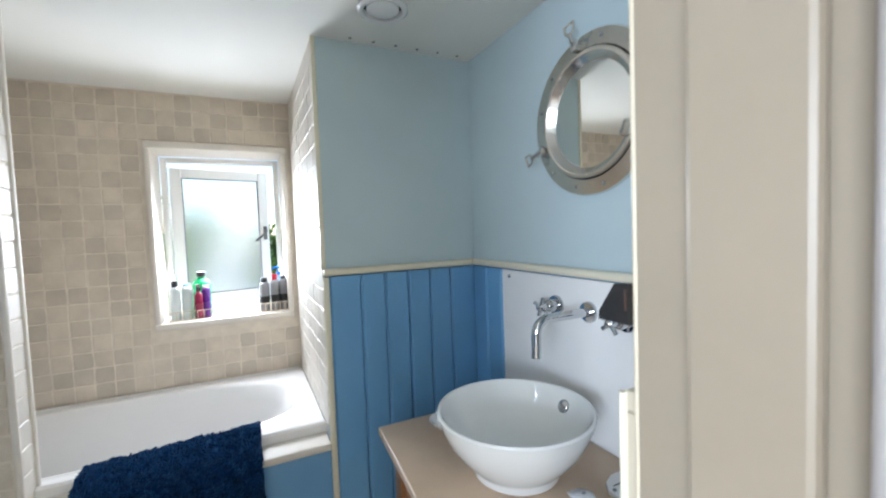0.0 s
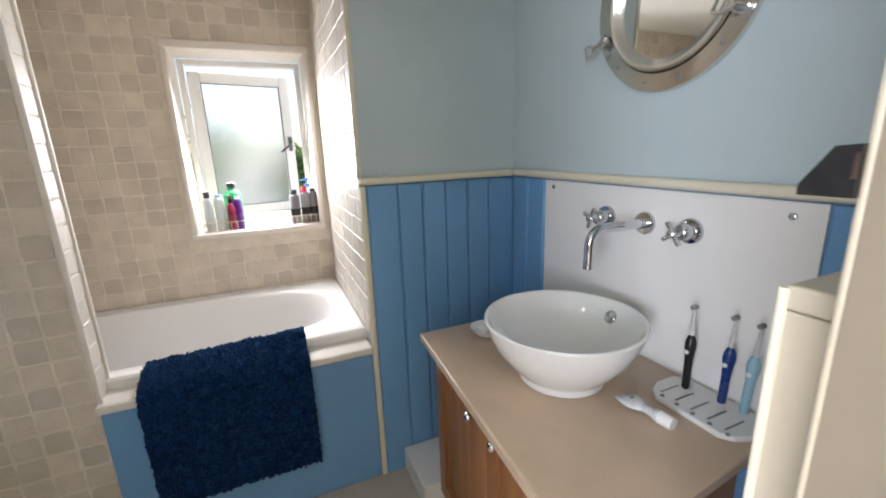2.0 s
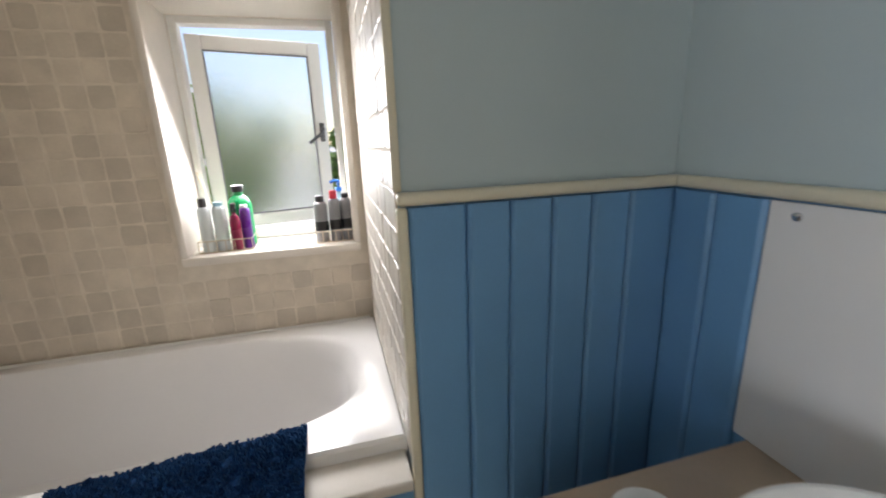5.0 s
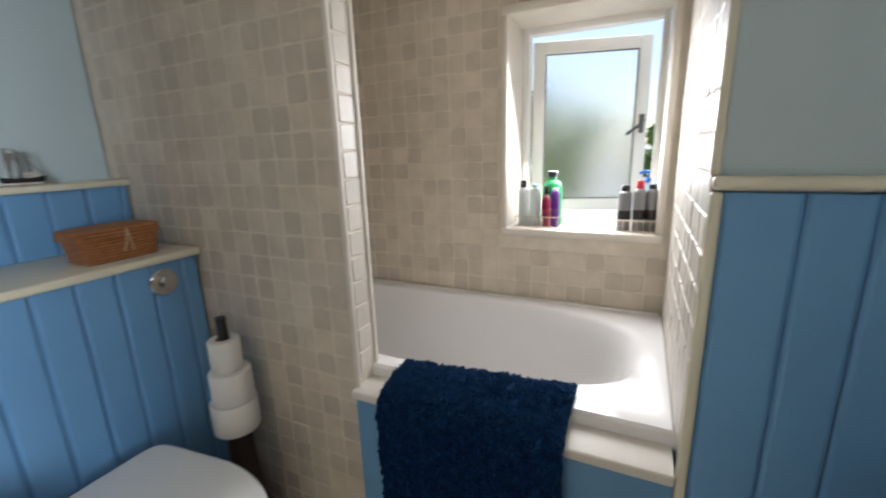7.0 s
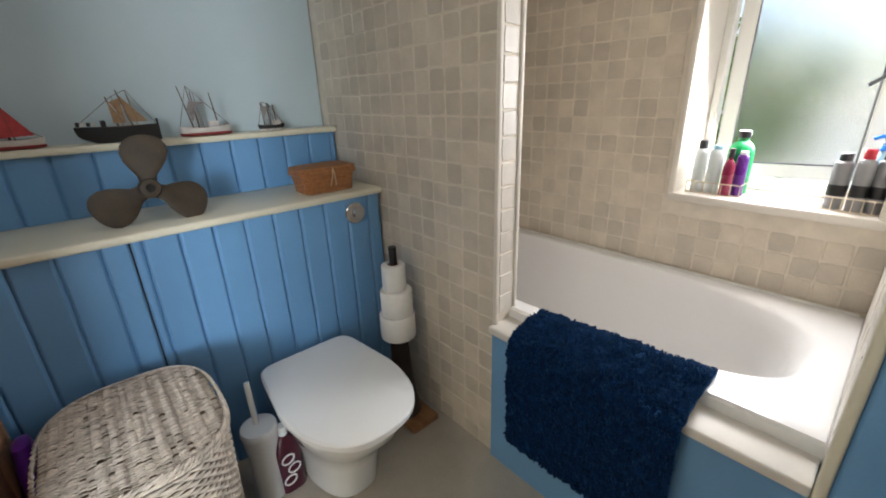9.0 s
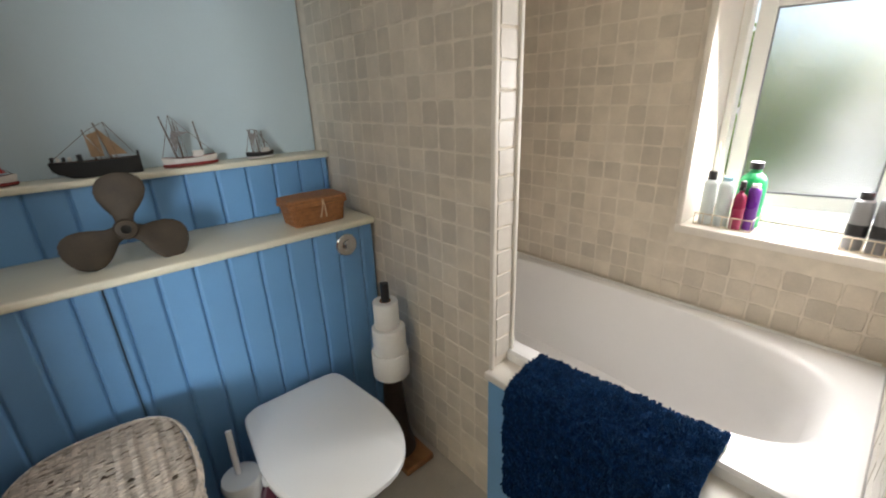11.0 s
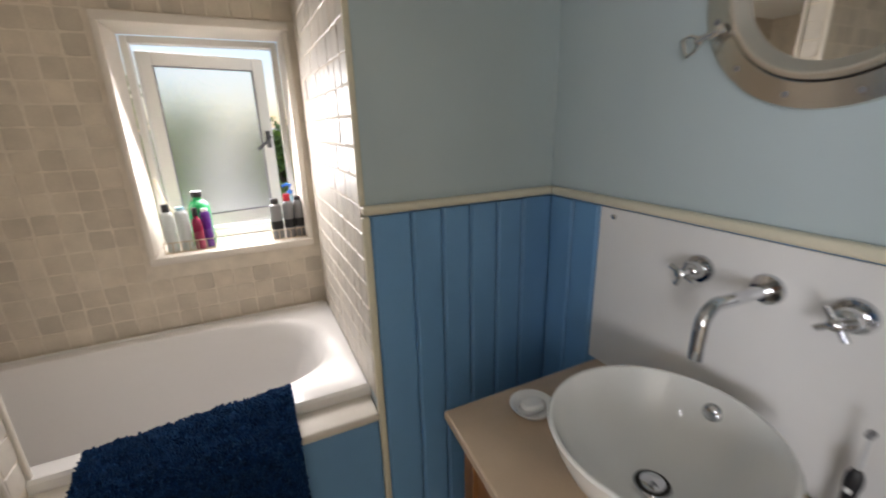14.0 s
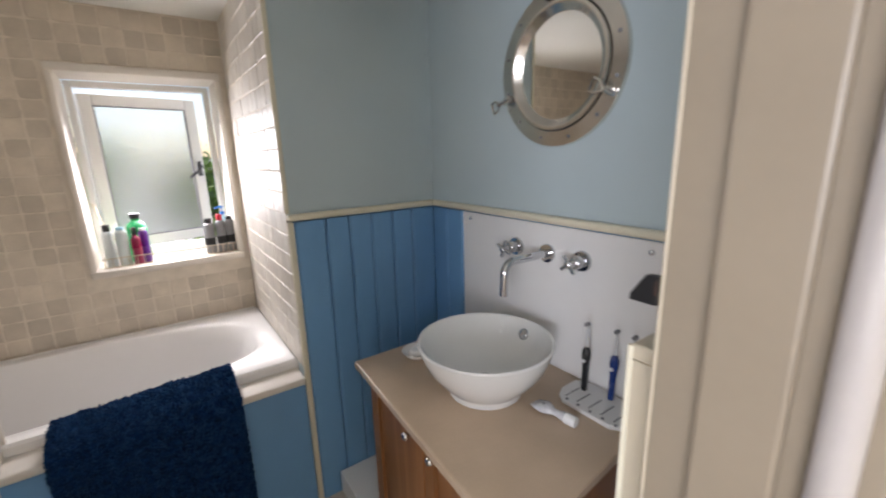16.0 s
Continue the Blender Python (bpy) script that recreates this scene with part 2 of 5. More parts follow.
def part(name, bm, material, parent=None, label="", smooth=False):
    me = bpy.data.meshes.new(name)
    if smooth:
        for f in bm.faces:
            f.smooth = True
    bm.to_mesh(me)
    bm.free()
    me.materials.append(material)
    ob = new(name, me)
    if smooth:
        me.set_sharp_from_angle(angle=radians(38))
    if parent:
        ob.parent = parent
    if label:
        tagged(ob, label)
    return ob


def thing(name, label, category, group="", kind=""):
    return tagged(new(name), label, category, group, kind)


def box(x0, x1, y0, y1, z0, z1, bevel=0.0, seg=2, bm=None):
    bm = bm or bmesh.new()
    r = bmesh.ops.create_cube(bm, size=1)
    vs = r["verts"]
    for v in vs:
        v.co = ((x0 + x1) / 2 + v.co.x * (x1 - x0), (y0 + y1) / 2 + v.co.y * (y1 - y0), (z0 + z1) / 2 + v.co.z * (z1 - z0))
    if bevel:
        es = list({e for v in vs for e in v.link_edges})
        bmesh.ops.bevel(bm, geom=es, offset=bevel, segments=seg, affect="EDGES", profile=0.5)
    return bm


def loft(rings, cap0=True, cap1=True, closed=True, bm=None):
    """Skin rings of points that all have the same count."""
    bm = bm or bmesh.new()
    vv = [[bm.verts.new(p) for p in r] for r in rings]
    n = len(rings[0])
    for a, b in zip(vv, vv[1:]):
        for i in range(n if closed else n - 1):
            j = (i + 1) % n
            bm.faces.new((a[i], a[j], b[j], b[i]))
    if cap0:
        bm.faces.new(list(reversed(vv[0])))
    if cap1:
        bm.faces.new(vv[-1])
    bmesh.ops.recalc_face_normals(bm, faces=bm.faces)
    return bm


def ring(cx, cy, z, rx, ry, n=32, power=2.0):
    pts = []
    for i in range(n):
        a = 2 * math.pi * i / n
        c, s = math.cos(a), math.sin(a)
        pts.append((cx + rx * math.copysign(abs(c) ** (2 / power), c), cy + ry * math.copysign(abs(s) ** (2 / power), s), z))
    return pts


def lathe(profile, n=32, at=(0, 0, 0), axis="Z", cap0=True, cap1=True, bm=None):
    """Spin (radius, height) pairs round an axis."""
    rings = []
    for r, h in profile:
        pts = []
        for i in range(n):
            a = 2 * math.pi * i / n
            u, v = r * math.cos(a), r * math.sin(a)
            p = {"Z": (u, v, h), "X": (h, u, v), "Y": (u, h, v)}[axis]
            pts.append((p[0] + at[0], p[1] + at[1], p[2] + at[2]))
        rings.append(pts)
    return loft(rings, cap0, cap1, bm=bm)


def tube(path, r, n=10, bm=None, taper=None):
    """A round rod along a path of points."""
    path = [Vector(p) for p in path]
    rings, up = [], None
    for i, p in enumerate(path):
        d = (path[min(i + 1, len(path) - 1)] - path[max(i - 1, 0)]).normalized()
        if up is None:
            up = d.orthogonal().normalized()
        up = (up - d * up.dot(d)).normalized()
        side = d.cross(up)
        k = r if taper is None else r * (1 + (taper - 1) * i / (len(path) - 1))
        rings.append([p + k * (math.cos(2 * math.pi * j / n) * up + math.sin(2 * math.pi * j / n) * side) for j in range(n)])
    return loft(rings, bm=bm)


def arc(c, r, a0, a1, n, plane="XZ"):
    out = []
    for i in range(n + 1):
        a = radians(a0 + (a1 - a0) * i / n)
        u, v = r * math.cos(a), r * math.sin(a)
        out.append({"XZ": (c[0] + u, c[1], c[2] + v), "YZ": (c[0], c[1] + u, c[2] + v), "XY": (c[0] + u, c[1] + v, c[2])}[plane])
    return out


def moved(ob, m):
    ob.matrix_basis = m
    return ob


# ---- the shell of the room ----
XE, XJ, YB, ZC = -0.62, -1.46, 0.808, 2.005     # pier edge, alcove jamb, alcove back wall, ceiling
XT, XU, XW = -2.098, -2.425, -2.54                  # cistern boxing, upper boxing, wall behind
YD = -1.312                                        # room side of the door wall
DADO = 1.194


def wall(name, bm, material, label):
    return tagged(part(name, bm, material), label, "wall", kind="structure")


floor = tagged(part("floor", box(-2.75, 0.3, -1.424, 1.3, -0.12, 0), M_FLOOR), "pale beige stone-effect bathroom floor", "floor", kind="structure")
ceiling = tagged(part("ceiling", box(-2.75, 0.3, -1.42, 1.2, ZC, ZC + 0.1), M_CEIL), "off-white painted ceiling with screw heads along its edge", "ceiling", kind="structure")
wall_sink = wall("wall_east", box(0, 0.14, -1.42, 0, 0, ZC), M_PAINT, "pale blue painted wall above the basin")
wall_end = wall("wall_pier", box(XE, 0.14, 0, 1.1, 0, ZC), M_PAINT, "pale blue painted pier at the end of the bath")
wall_toilet = wall("wall_west", box(XW - 0.14, XW, -1.42, 0, 0, ZC), M_PAINT, "pale blue painted wall behind the toilet")
wall_tiled = wall("wall_tiled", box(XW - 0.14, XJ + 0.002, 0.008, 0.105, 0, ZC), M_GROUT, "stone-tiled wall beside the toilet")
wall_bath_left = wall("wall_bath_end", box(XW - 0.14, XW, 0.105, 1.1, 0, ZC), M_GROUT, "end wall of the bath alcove")

# alcove back wall with its window opening
WX0, WX1, WZ0, WZ1 = -1.252, -0.662, 0.908, 1.757
bm = box(XW, WX0, YB + 0.008, 1.1, 0, ZC)
box(WX1, XE, YB + 0.008, 1.1, 0, ZC, bm=bm)
box(WX0, WX1, YB + 0.008, 1.1, 0, WZ0, bm=bm)
box(WX0, WX1, YB + 0.008, 1.1, WZ1, ZC, bm=bm)
wall_back = wall("wall_north", bm, M_GROUT, "cream stone-tiled wall behind the bath with a window")

# door wall and its opening, the landing behind
DX0, DX1, DZ = -1.385, -0.635, 1.95
bm = box(XW, DX0 - 0.03, -1.42, YD, 0, ZC)
box(DX1 + 0.03, 0, -1.42, YD, 0, ZC, bm=bm)
box(DX0 - 0.03, DX1 + 0.03, -1.42, YD, DZ + 0.03, ZC, bm=bm)
wall_door = wall("wall_south", bm, M_PAINT, "painted wall round the bathroom doorway")
bm = box(-4.6, 2.5, -4.8, -4.7, 0, 2.3)
for x in (-4.7, 2.5):                               # an unseen opening in each end of the landing, added for its fill lamp
    a, b = (-4.7, -1.95) if x < 0 else (-4.1, -1.6)
    box(x, x + 0.1, -4.8, a, 0, 2.3, bm=bm)
    box(x, x + 0.1, b, -1.42, 0, 2.3, bm=bm)
    box(x, x + 0.1, a, b, 0, 0.7, bm=bm)
    box(x, x + 0.1, a, b, 2.1, 2.3, bm=bm)
box(-4.6, DX0 - 0.03, -1.46, -1.424, 0, 2.3, bm=bm)
box(DX1 + 0.03, 2.5, -1.46, -1.424, 0, 2.3, bm=bm)
box(DX0 - 0.03, DX1 + 0.03, -1.46, -1.424, DZ + 0.03, 2.3, bm=bm)
wall("wall_landing", bm, M_LAND, "plain cream painted landing walls")
tagged(part("floor_landing", box(-4.7, 2.6, -4.8, -1.424, -0.12, 0), M_CARPET), "beige carpeted landing floor", "floor", kind="structure")
tagged(part("ceiling_landing", box(-4.7, 2.6, -4.8, -1.424, 2.3, 2.4), M_CEIL), "white landing ceiling", "ceiling", kind="structure")

# ---- boards, rails and trims ----


def boards(parent, axis, at, out, edges, z0, z1):
    """Tongue-and-groove boards on a wall plane; each one is a piece with softly sloped edges."""
    g, d = 0.0012, 0.012
    made = {}
    for a, b in zip(edges, edges[1:]):
        w = round(b - a, 4)
        if w not in made:
            prof = [(g, 0), (g, d - 0.0065), (0.003, d - 0.0045), (0.0075, d - 0.0008), (0.0105, d), (w - 0.0105, d), (w - 0.0075, d - 0.0008), (w - 0.003, d - 0.0045), (w - g, d - 0.0065), (w - g, 0)]
            ob = part("board", loft([[((u, out * v, z) if axis == "x" else (out * v, u, z)) for u, v in prof] for z in (z0, z1)]), M_BLUE, parent)
            made[w] = ob.data
        else:
            ob = new("board", made[w])
            ob.parent = parent
        ob.location = (a, at, 0) if axis == "x" else (at, a, 0)


def even(start, pitch, n):
    return [start + pitch * k for k in range(n + 1)]


def backing(name, x0, x1, y0, y1, z0, z1, label):
    return tagged(part(name, box(x0, x1, y0, y1, z0, z1), M_BLUE), label, "wall panelling", kind="structure")


pan_end = backing("panelling_pier", XE + 0.0155, -0.014, -0.006, -0.0005, 0, 1.166, "blue tongue-and-groove panelling below the dado rail")
pan_sink = backing("panelling_basin_wall", -0.006, -0.0005, YD, -0.006, 0, 1.166, "blue tongue-and-groove panelling beside the white splashback")
box_low = backing("panelling_cistern", XW, XT - 0.012, YD, -0.002, 0, 0.932, "blue tongue-and-groove boxing behind the toilet")
box_up = backing("panelling_upper", XW, XU - 0.012, YD, -0.002, 0.96, 1.163, "blue tongue-and-groove upper boxing under the narrow ledge")


def rail(name, x0, x1, y0, y1, z0, z1, label, b=0.008):
    return tagged(part(name, box(x0, x1, y0, y1, z0, z1, b, 3), M_CREAM, smooth=True), label, "trim", kind="structure")


rail("trim_dado_pier", XE - 0.004, -0.001, -0.03, -0.0008, 1.170, DADO, "cream painted dado rail")
rail("trim_dado_basin", -0.03, -0.0008, YD + 0.001, -0.032, 1.1705, DADO + 0.0005, "cream painted dado rail above the splashback")
rail("trim_pier_corner", XE - 0.006, XE + 0.015, -0.022, -0.0008, 0.0, 1.1655, "cream painted corner strip beside the bath", 0.006)
rail("trim_pier_tile_edge", XE - 0.008, XE + 0.008, -0.007, 0.0, DADO, ZC, "white edge strip of the tiled return", 0.003)
shelf = tagged(part("shelf", box(XW + 0.1, XT + 0.02, YD + 0.001, -0.0008, 0.934, 0.959, 0.007, 3), M_CREAM, smooth=True),
               "long cream painted shelf on the cistern boxing", "shelf")
ledge = tagged(part("ledge", box(XW + 0.0008, XU + 0.018, YD + 0.001, -0.0008, 1.165, 1.187, 0.006, 3), M_CREAM, smooth=True),
               "narrow cream painted ledge holding model boats", "shelf")
tagged(part("plinth_step", box(-0.53, -0.014, -0.25, -0.02, 0, 0.1, 0.005), M_WHITE), "low off-white boxed step beside the vanity unit", "boxing", kind="structure")

# alcove jamb edge strips and the white edge of the window reveal
for y in (0.004, 0.098):
    rail("trim_jamb_edge", XJ - 0.004, XJ + 0.011, y - 0.008, y + 0.006, 0.545, ZC, "white tile edge strip on the alcove jamb", 0.004).data.materials[0] = M_REVEAL

# window reveal linings
rev = []
rev.append(box(WX0 - 0.012, WX0 + 0.012, YB - 0.008, 1.04, WZ0 + 0.012, WZ1 - 0.012, 0.006))
rev.append(box(WX1 - 0.012, WX1 + 0.012, YB - 0.008, 1.04, WZ0 + 0.012, WZ1 - 0.012, 0.006))
rev.append(box(WX0 - 0.012, WX1 + 0.012, YB - 0.008, 1.04, WZ1 - 0.012, WZ1 + 0.02, 0.006))
rev.append(box(WX0 - 0.012, WX1 + 0.012, YB - 0.010, 1.04, WZ0 - 0.02, WZ0 + 0.012, 0.008))
for bm in rev:
    tagged(part("trim_window_reveal", bm, M_REVEAL, smooth=True), "white painted window reveal lining", "trim", kind="structure")

# ---- bath ----


def build_bath():
    t = thing("bath", "white acrylic bath set in a tiled alcove", "bath")
    x0, x1, y0, y1, z = XW + 0.003, XE - 0.0015, 0.078, YB, 0.608
    cx, cy = (x0 + x1) / 2 + 0.012, 0.452
    rx, ry = (x1 - x0) / 2 - 0.1, 0.303
    n = 72

    def rect(zz, inset):
        pts = []
        for i in range(n):
            a = 2 * math.pi * i / n
            c, s = math.cos(a), math.sin(a)
            k = 1 / max(abs(c), abs(s))
            pts.append(((x0 + x1) / 2 + (x1 - x0 - 2 * inset) / 2 * max(-1, min(1, c * k)), (y0 + y1) / 2 + (y1 - y0 - 2 * inset) / 2 * max(-1, min(1, s * k)), zz))
        return pts

    rings = [rect(0.10, 0.05), rect(z - 0.05, 0.012), rect(z - 0.045, 0.0), rect(z - 0.008, 0.0), rect(z, 0.008)]
    for f, dz, p in ((1.035, 0.0, 3.4), (1.012, -0.004, 3.3), (0.995, -0.018, 3.2), (0.97, -0.08, 3.1), (0.935, -0.2, 3.0), (0.88, -0.32, 2.9), (0.80, -0.385, 2.8), (0.66, -0.405, 2.6)):
        rings.append(ring(cx - (1 - f) * 0.25, cy, z + dz, rx * f - (1 - f) * 0.12, ry * f, n, p))
    part("tub", loft(rings), M_ACRYL, t, smooth=True)
    part("waste", lathe([(0.001, 0), (0.03, 0), (0.034, 0.003), (0.03, 0.006), (0.001, 0.007)], 24, (cx + 0.35, cy, z - 0.412)), M_CHROME, t, "chrome bath waste")
    return t


bath = build_bath()
part("front_panel", box(XJ + 0.001, XE - 0.007, -0.012, 0.006, 0.001, 0.545, 0.003), M_BLUE, bath, "plain blue painted front panel")
rail("trim_bath_front", XJ - 0.004, XE - 0.007, -0.026, 0.084, 0.545, 0.572, "white painted moulding along the bath front", 0.006).data.materials[0] = M_REVEAL
tagged(part("bath_seal", tube([(XW + 0.02, YB - 0.005, 0.609), (XE - 0.02, YB - 0.005, 0.609)], 0.006, 6), M_WHITE), "white sealant bead along the bath", "sealant", kind="structure")

# ---- window ----


def frame_bars(x0, x1, z0, z1, y0, y1, w, b=0.004):
    """The four bars of a rectangular frame."""
    return [box(x0, x0 + w, y0, y1, z0, z1, b), box(x1 - w, x1, y0, y1, z0, z1, b),
            box(x0 + w, x1 - w, y0, y1, z0, z0 + w, b), box(x0 + w, x1 - w, y0, y1, z1 - w, z1, b)]


win = tagged(new("window_1"), "white casement window ajar with frosted glass", "window", kind="structure")
for bm in frame_bars(WX0 + 0.013, WX1 - 0.013, WZ0 + 0.013, WZ1 - 0.013, 1.041, 1.10, 0.026):
    part("window_frame", bm, M_WHITE, win)
part("window_sill", box(WX0, WX1, 1.101, 1.30, 0.87, 0.925, 0.006), M_WHITE, win)
part("weather_bar", box(WX0 + 0.0395, WX1 - 0.0395, 1.046, 1.084, 0.9465, 0.966, 0.003), M_WHITE, win)
sash = part("sash", frame_bars(0, 0.494, 0, 0.742, 0.0, 0.045, 0.052, 0.006)[0], M_WHITE, win)
moved(sash, pose(-1.205, 1.088, 0.957, 0, 0, 15))
for i, bm in enumerate(frame_bars(0, 0.494, 0, 0.742, 0.0, 0.045, 0.052, 0.006)[1:]):
    part("sash_bar", bm, M_WHITE, sash)
for bm in frame_bars(0.0515, 0.4425, 0.0515, 0.6905, 0.004, 0.012, 0.006, 0.001):
    part("gasket", bm, M_GREYP, sash, "grey rubber gasket")
part("pane", box(0.052, 0.442, 0.02, 0.026, 0.052, 0.69), M_FROST, sash, "frosted privacy glass")
bm = box(0.458, 0.478, -0.012, 0.001, 0.34, 0.42, 0.004)
tube([(0.468, -0.012, 0.395), (0.468, -0.035, 0.392), (0.456, -0.04, 0.375), (0.40, -0.042, 0.335)], 0.0065, 8, bm)
part("handle", bm, M_DULL, sash, "grey metal window handle", True)
part("stay", tube([(-1.226, 1.02, 1.2), (-1.205, 1.015, 1.11), (-1.15, 1.025, 0.965)], 0.004, 6), M_WIRE, win, "thin window stay arm")

# ---- basin, worktop, vanity ----
CT = 0.702


def build_vanity():
    t = thing("vanity_unit", "honey oak vanity unit with two panelled doors under the basin", "cabinet")
    y0, y1, x0 = -0.955, -0.272, -0.455
    zt = CT - 0.026
    bm = box(x0, -0.016, y1 - 0.02, y1, 0.0, zt)
    part("side_panel", bm, M_OAK, t)
    part("side_panel", box(x0, -0.016, y0, y0 + 0.02, 0.0, zt), M_OAK, t)
    part("back_panel", box(-0.028, -0.016, y0 + 0.02, y1 - 0.02, 0.05, zt), M_OAK, t)
    part("bottom_panel", box(x0 + 0.01, -0.028, y0 + 0.02, y1 - 0.02, 0.07, 0.09), M_OAK, t)
    part("kick_board", box(x0 + 0.04, x0 + 0.055, y0 + 0.02, y1 - 0.02, 0, 0.07), M_OAK, t)
    part("top_rail", box(x0, x0 + 0.02, y0 + 0.02, y1 - 0.02, zt - 0.03, zt), M_OAK, t)
    mid = -0.613
    for a, b, ky in ((mid + 0.002, y1 - 0.003, mid + 0.064), (y0 + 0.003, mid - 0.002, mid - 0.064)):
        d = part("door", box(x0 - 0.008, x0 - 0.0008, a + 0.045, b - 0.045, 0.14, zt - 0.08), M_OAK, t)
        for bm in (box(x0 - 0.021, x0 - 0.0006, a, a + 0.05, 0.09, zt - 0.032, 0.003), box(x0 - 0.021, x0 - 0.0006, b - 0.05, b, 0.09, zt - 0.032, 0.003),
                   box(x0 - 0.021, x0 - 0.0006, a + 0.05, b - 0.05, 0.09, 0.145, 0.003), box(x0 - 0.021, x0 - 0.0006, a + 0.05, b - 0.05, zt - 0.085, zt - 0.032, 0.003)):
            part("door_rail", bm, M_OAK, d)
        part("knob", lathe([(0.005, 0), (0.005, -0.012), (0.011, -0.018), (0.0135, -0.023), (0.011, -0.028), (0.002, -0.03)], 16, (x0 - 0.021, ky, zt - 0.096), "X"),
             M_CHROME, d, "small chrome knob", True)
    return t


build_vanity()
rings = [[(-0.001, -0.252, z), (-0.517 + e, -0.252 - e, z), (-0.572 + e, -1.07 + e, z), (-0.566 + e, -1.076 + e, z), (-0.001, -1.022 + e, z)] for z, e in ((CT - 0.025, 0.002), (CT - 0.0235, 0), (CT - 0.003, 0), (CT, 0.003))]
worktop_bm = loft(rings)
worktop = tagged(part("worktop", worktop_bm, M_STONE, smooth=True), "beige stone worktop on the vanity unit", "worktop")
splash = tagged(part("splashback", box(-0.0125, -0.0065, -1.028, -0.224, CT + 0.001, 1.165, 0.001), M_SPLASH), "glossy white acrylic splashback with screw caps", "splashback")
# boards stand beside the splashback only
for y, z in ((-0.271, 1.143), (-0.976, 1.137), (-0.995, 0.775)):
    part("screw_cap", lathe([(0.0075, 0), (0.007, -0.004), (0.004, -0.006), (0.0005, -0.0065)], 14, (-0.0125, y, z), "X"), M_CHROME, splash, "chrome screw cap", True)


def build_basin(cx, cy):
    t = thing("basin", "round white ceramic vessel basin on the worktop", "basin")
    prof = [(0.012, 0.0), (0.101, 0.0), (0.106, 0.003), (0.1045, 0.013), (0.107, 0.019), (0.119, 0.031), (0.147, 0.06), (0.171, 0.094), (0.187, 0.13), (0.194, 0.152), (0.1965, 0.159),
            (0.194, 0.164), (0.189, 0.163), (0.184, 0.157), (0.168, 0.122), (0.14, 0.082), (0.105, 0.05), (0.065, 0.034), (0.03, 0.0295), (0.012, 0.029)]
    part("bowl", lathe(prof, 64, (cx, cy, CT + 0.0005)), M_CERAMIC, t, smooth=True)
    part("waste", lathe([(0.001, 0.030), (0.03, 0.031), (0.034, 0.034), (0.031, 0.037), (0.024, 0.036), (0.022, 0.041), (0.001, 0.043)], 28, (cx, cy, CT)), M_CHROME, t, "chrome pop-up waste", True)
    part("waste_gap", lathe([(0.0305, 0.0375), (0.0225, 0.0368)], 28, (cx, cy, CT), cap0=False, cap1=False), M_DARK, t, "dark gap round the plug")
    cap = lathe([(0.019, -0.004), (0.0195, 0.004), (0.017, 0.009), (0.012, 0.012), (0.001, 0.0135)], 24)
    ob = part("overflow_cap", cap, M_CHROME, t, "chrome overflow cap", True)
    moved(ob, look((cx + 0.173, cy + 0.01, CT + 0.122), (cx + 1.173, cy + 0.06, CT - 0.35)))
    return t


build_basin(-0.277, -0.655)


def tap_rose(t, y, z, r=0.03):
    part("rose", lathe([(r, -0.013), (r, -0.018), (r * 0.93, -0.022), (0.012, -0.023)], 28, (0, y, z), "X"), M_CHROME, t, smooth=True)


def build_cross_tap(y, z, turn):
    t = thing("cross_tap", "chrome wall-mounted tap with a cross handle above the basin", "tap", "basin taps")
    tap_rose(t, y, z, 0.031)
    part("stem", lathe([(0.019, -0.022), (0.019, -0.048), (0.016, -0.053), (0.010, -0.056), (0.010, -0.084), (0.006, -0.088), (0.0005, -0.089)], 20, (0, y, z), "X"), M_CHROME, t, smooth=True)
    bm = bmesh.new()
    for k in (0, 90):
        a = radians(turn + k)
        dy, dz = 0.03 * math.cos(a), 0.03 * math.sin(a)
        tube([(-0.074, y - dy, z - dz), (-0.074, y + dy, z + dz)], 0.0055, 12, bm)
    part("cross_handle", bm, M_CHROME, t, smooth=True)


build_cross_tap(-0.517, 1.075, 20)
build_cross_tap(-0.778, 1.075, 55)
spout = thing("spout", "curved chrome wall-mounted basin spout", "tap", "basin taps")
tap_rose(spout, -0.65, 1.075, 0.03)
part("pipe", tube([(-0.02, -0.65, 1.075), (-0.09, -0.648, 1.075), (-0.15, -0.646, 1.075)] + arc((-0.155, -0.645, 1.035), 0.04, 90, 180, 8) + [(-0.195, -0.644, 0.975)], 0.0125, 16), M_CHROME, spout, smooth=True)

# ---- porthole mirror ----


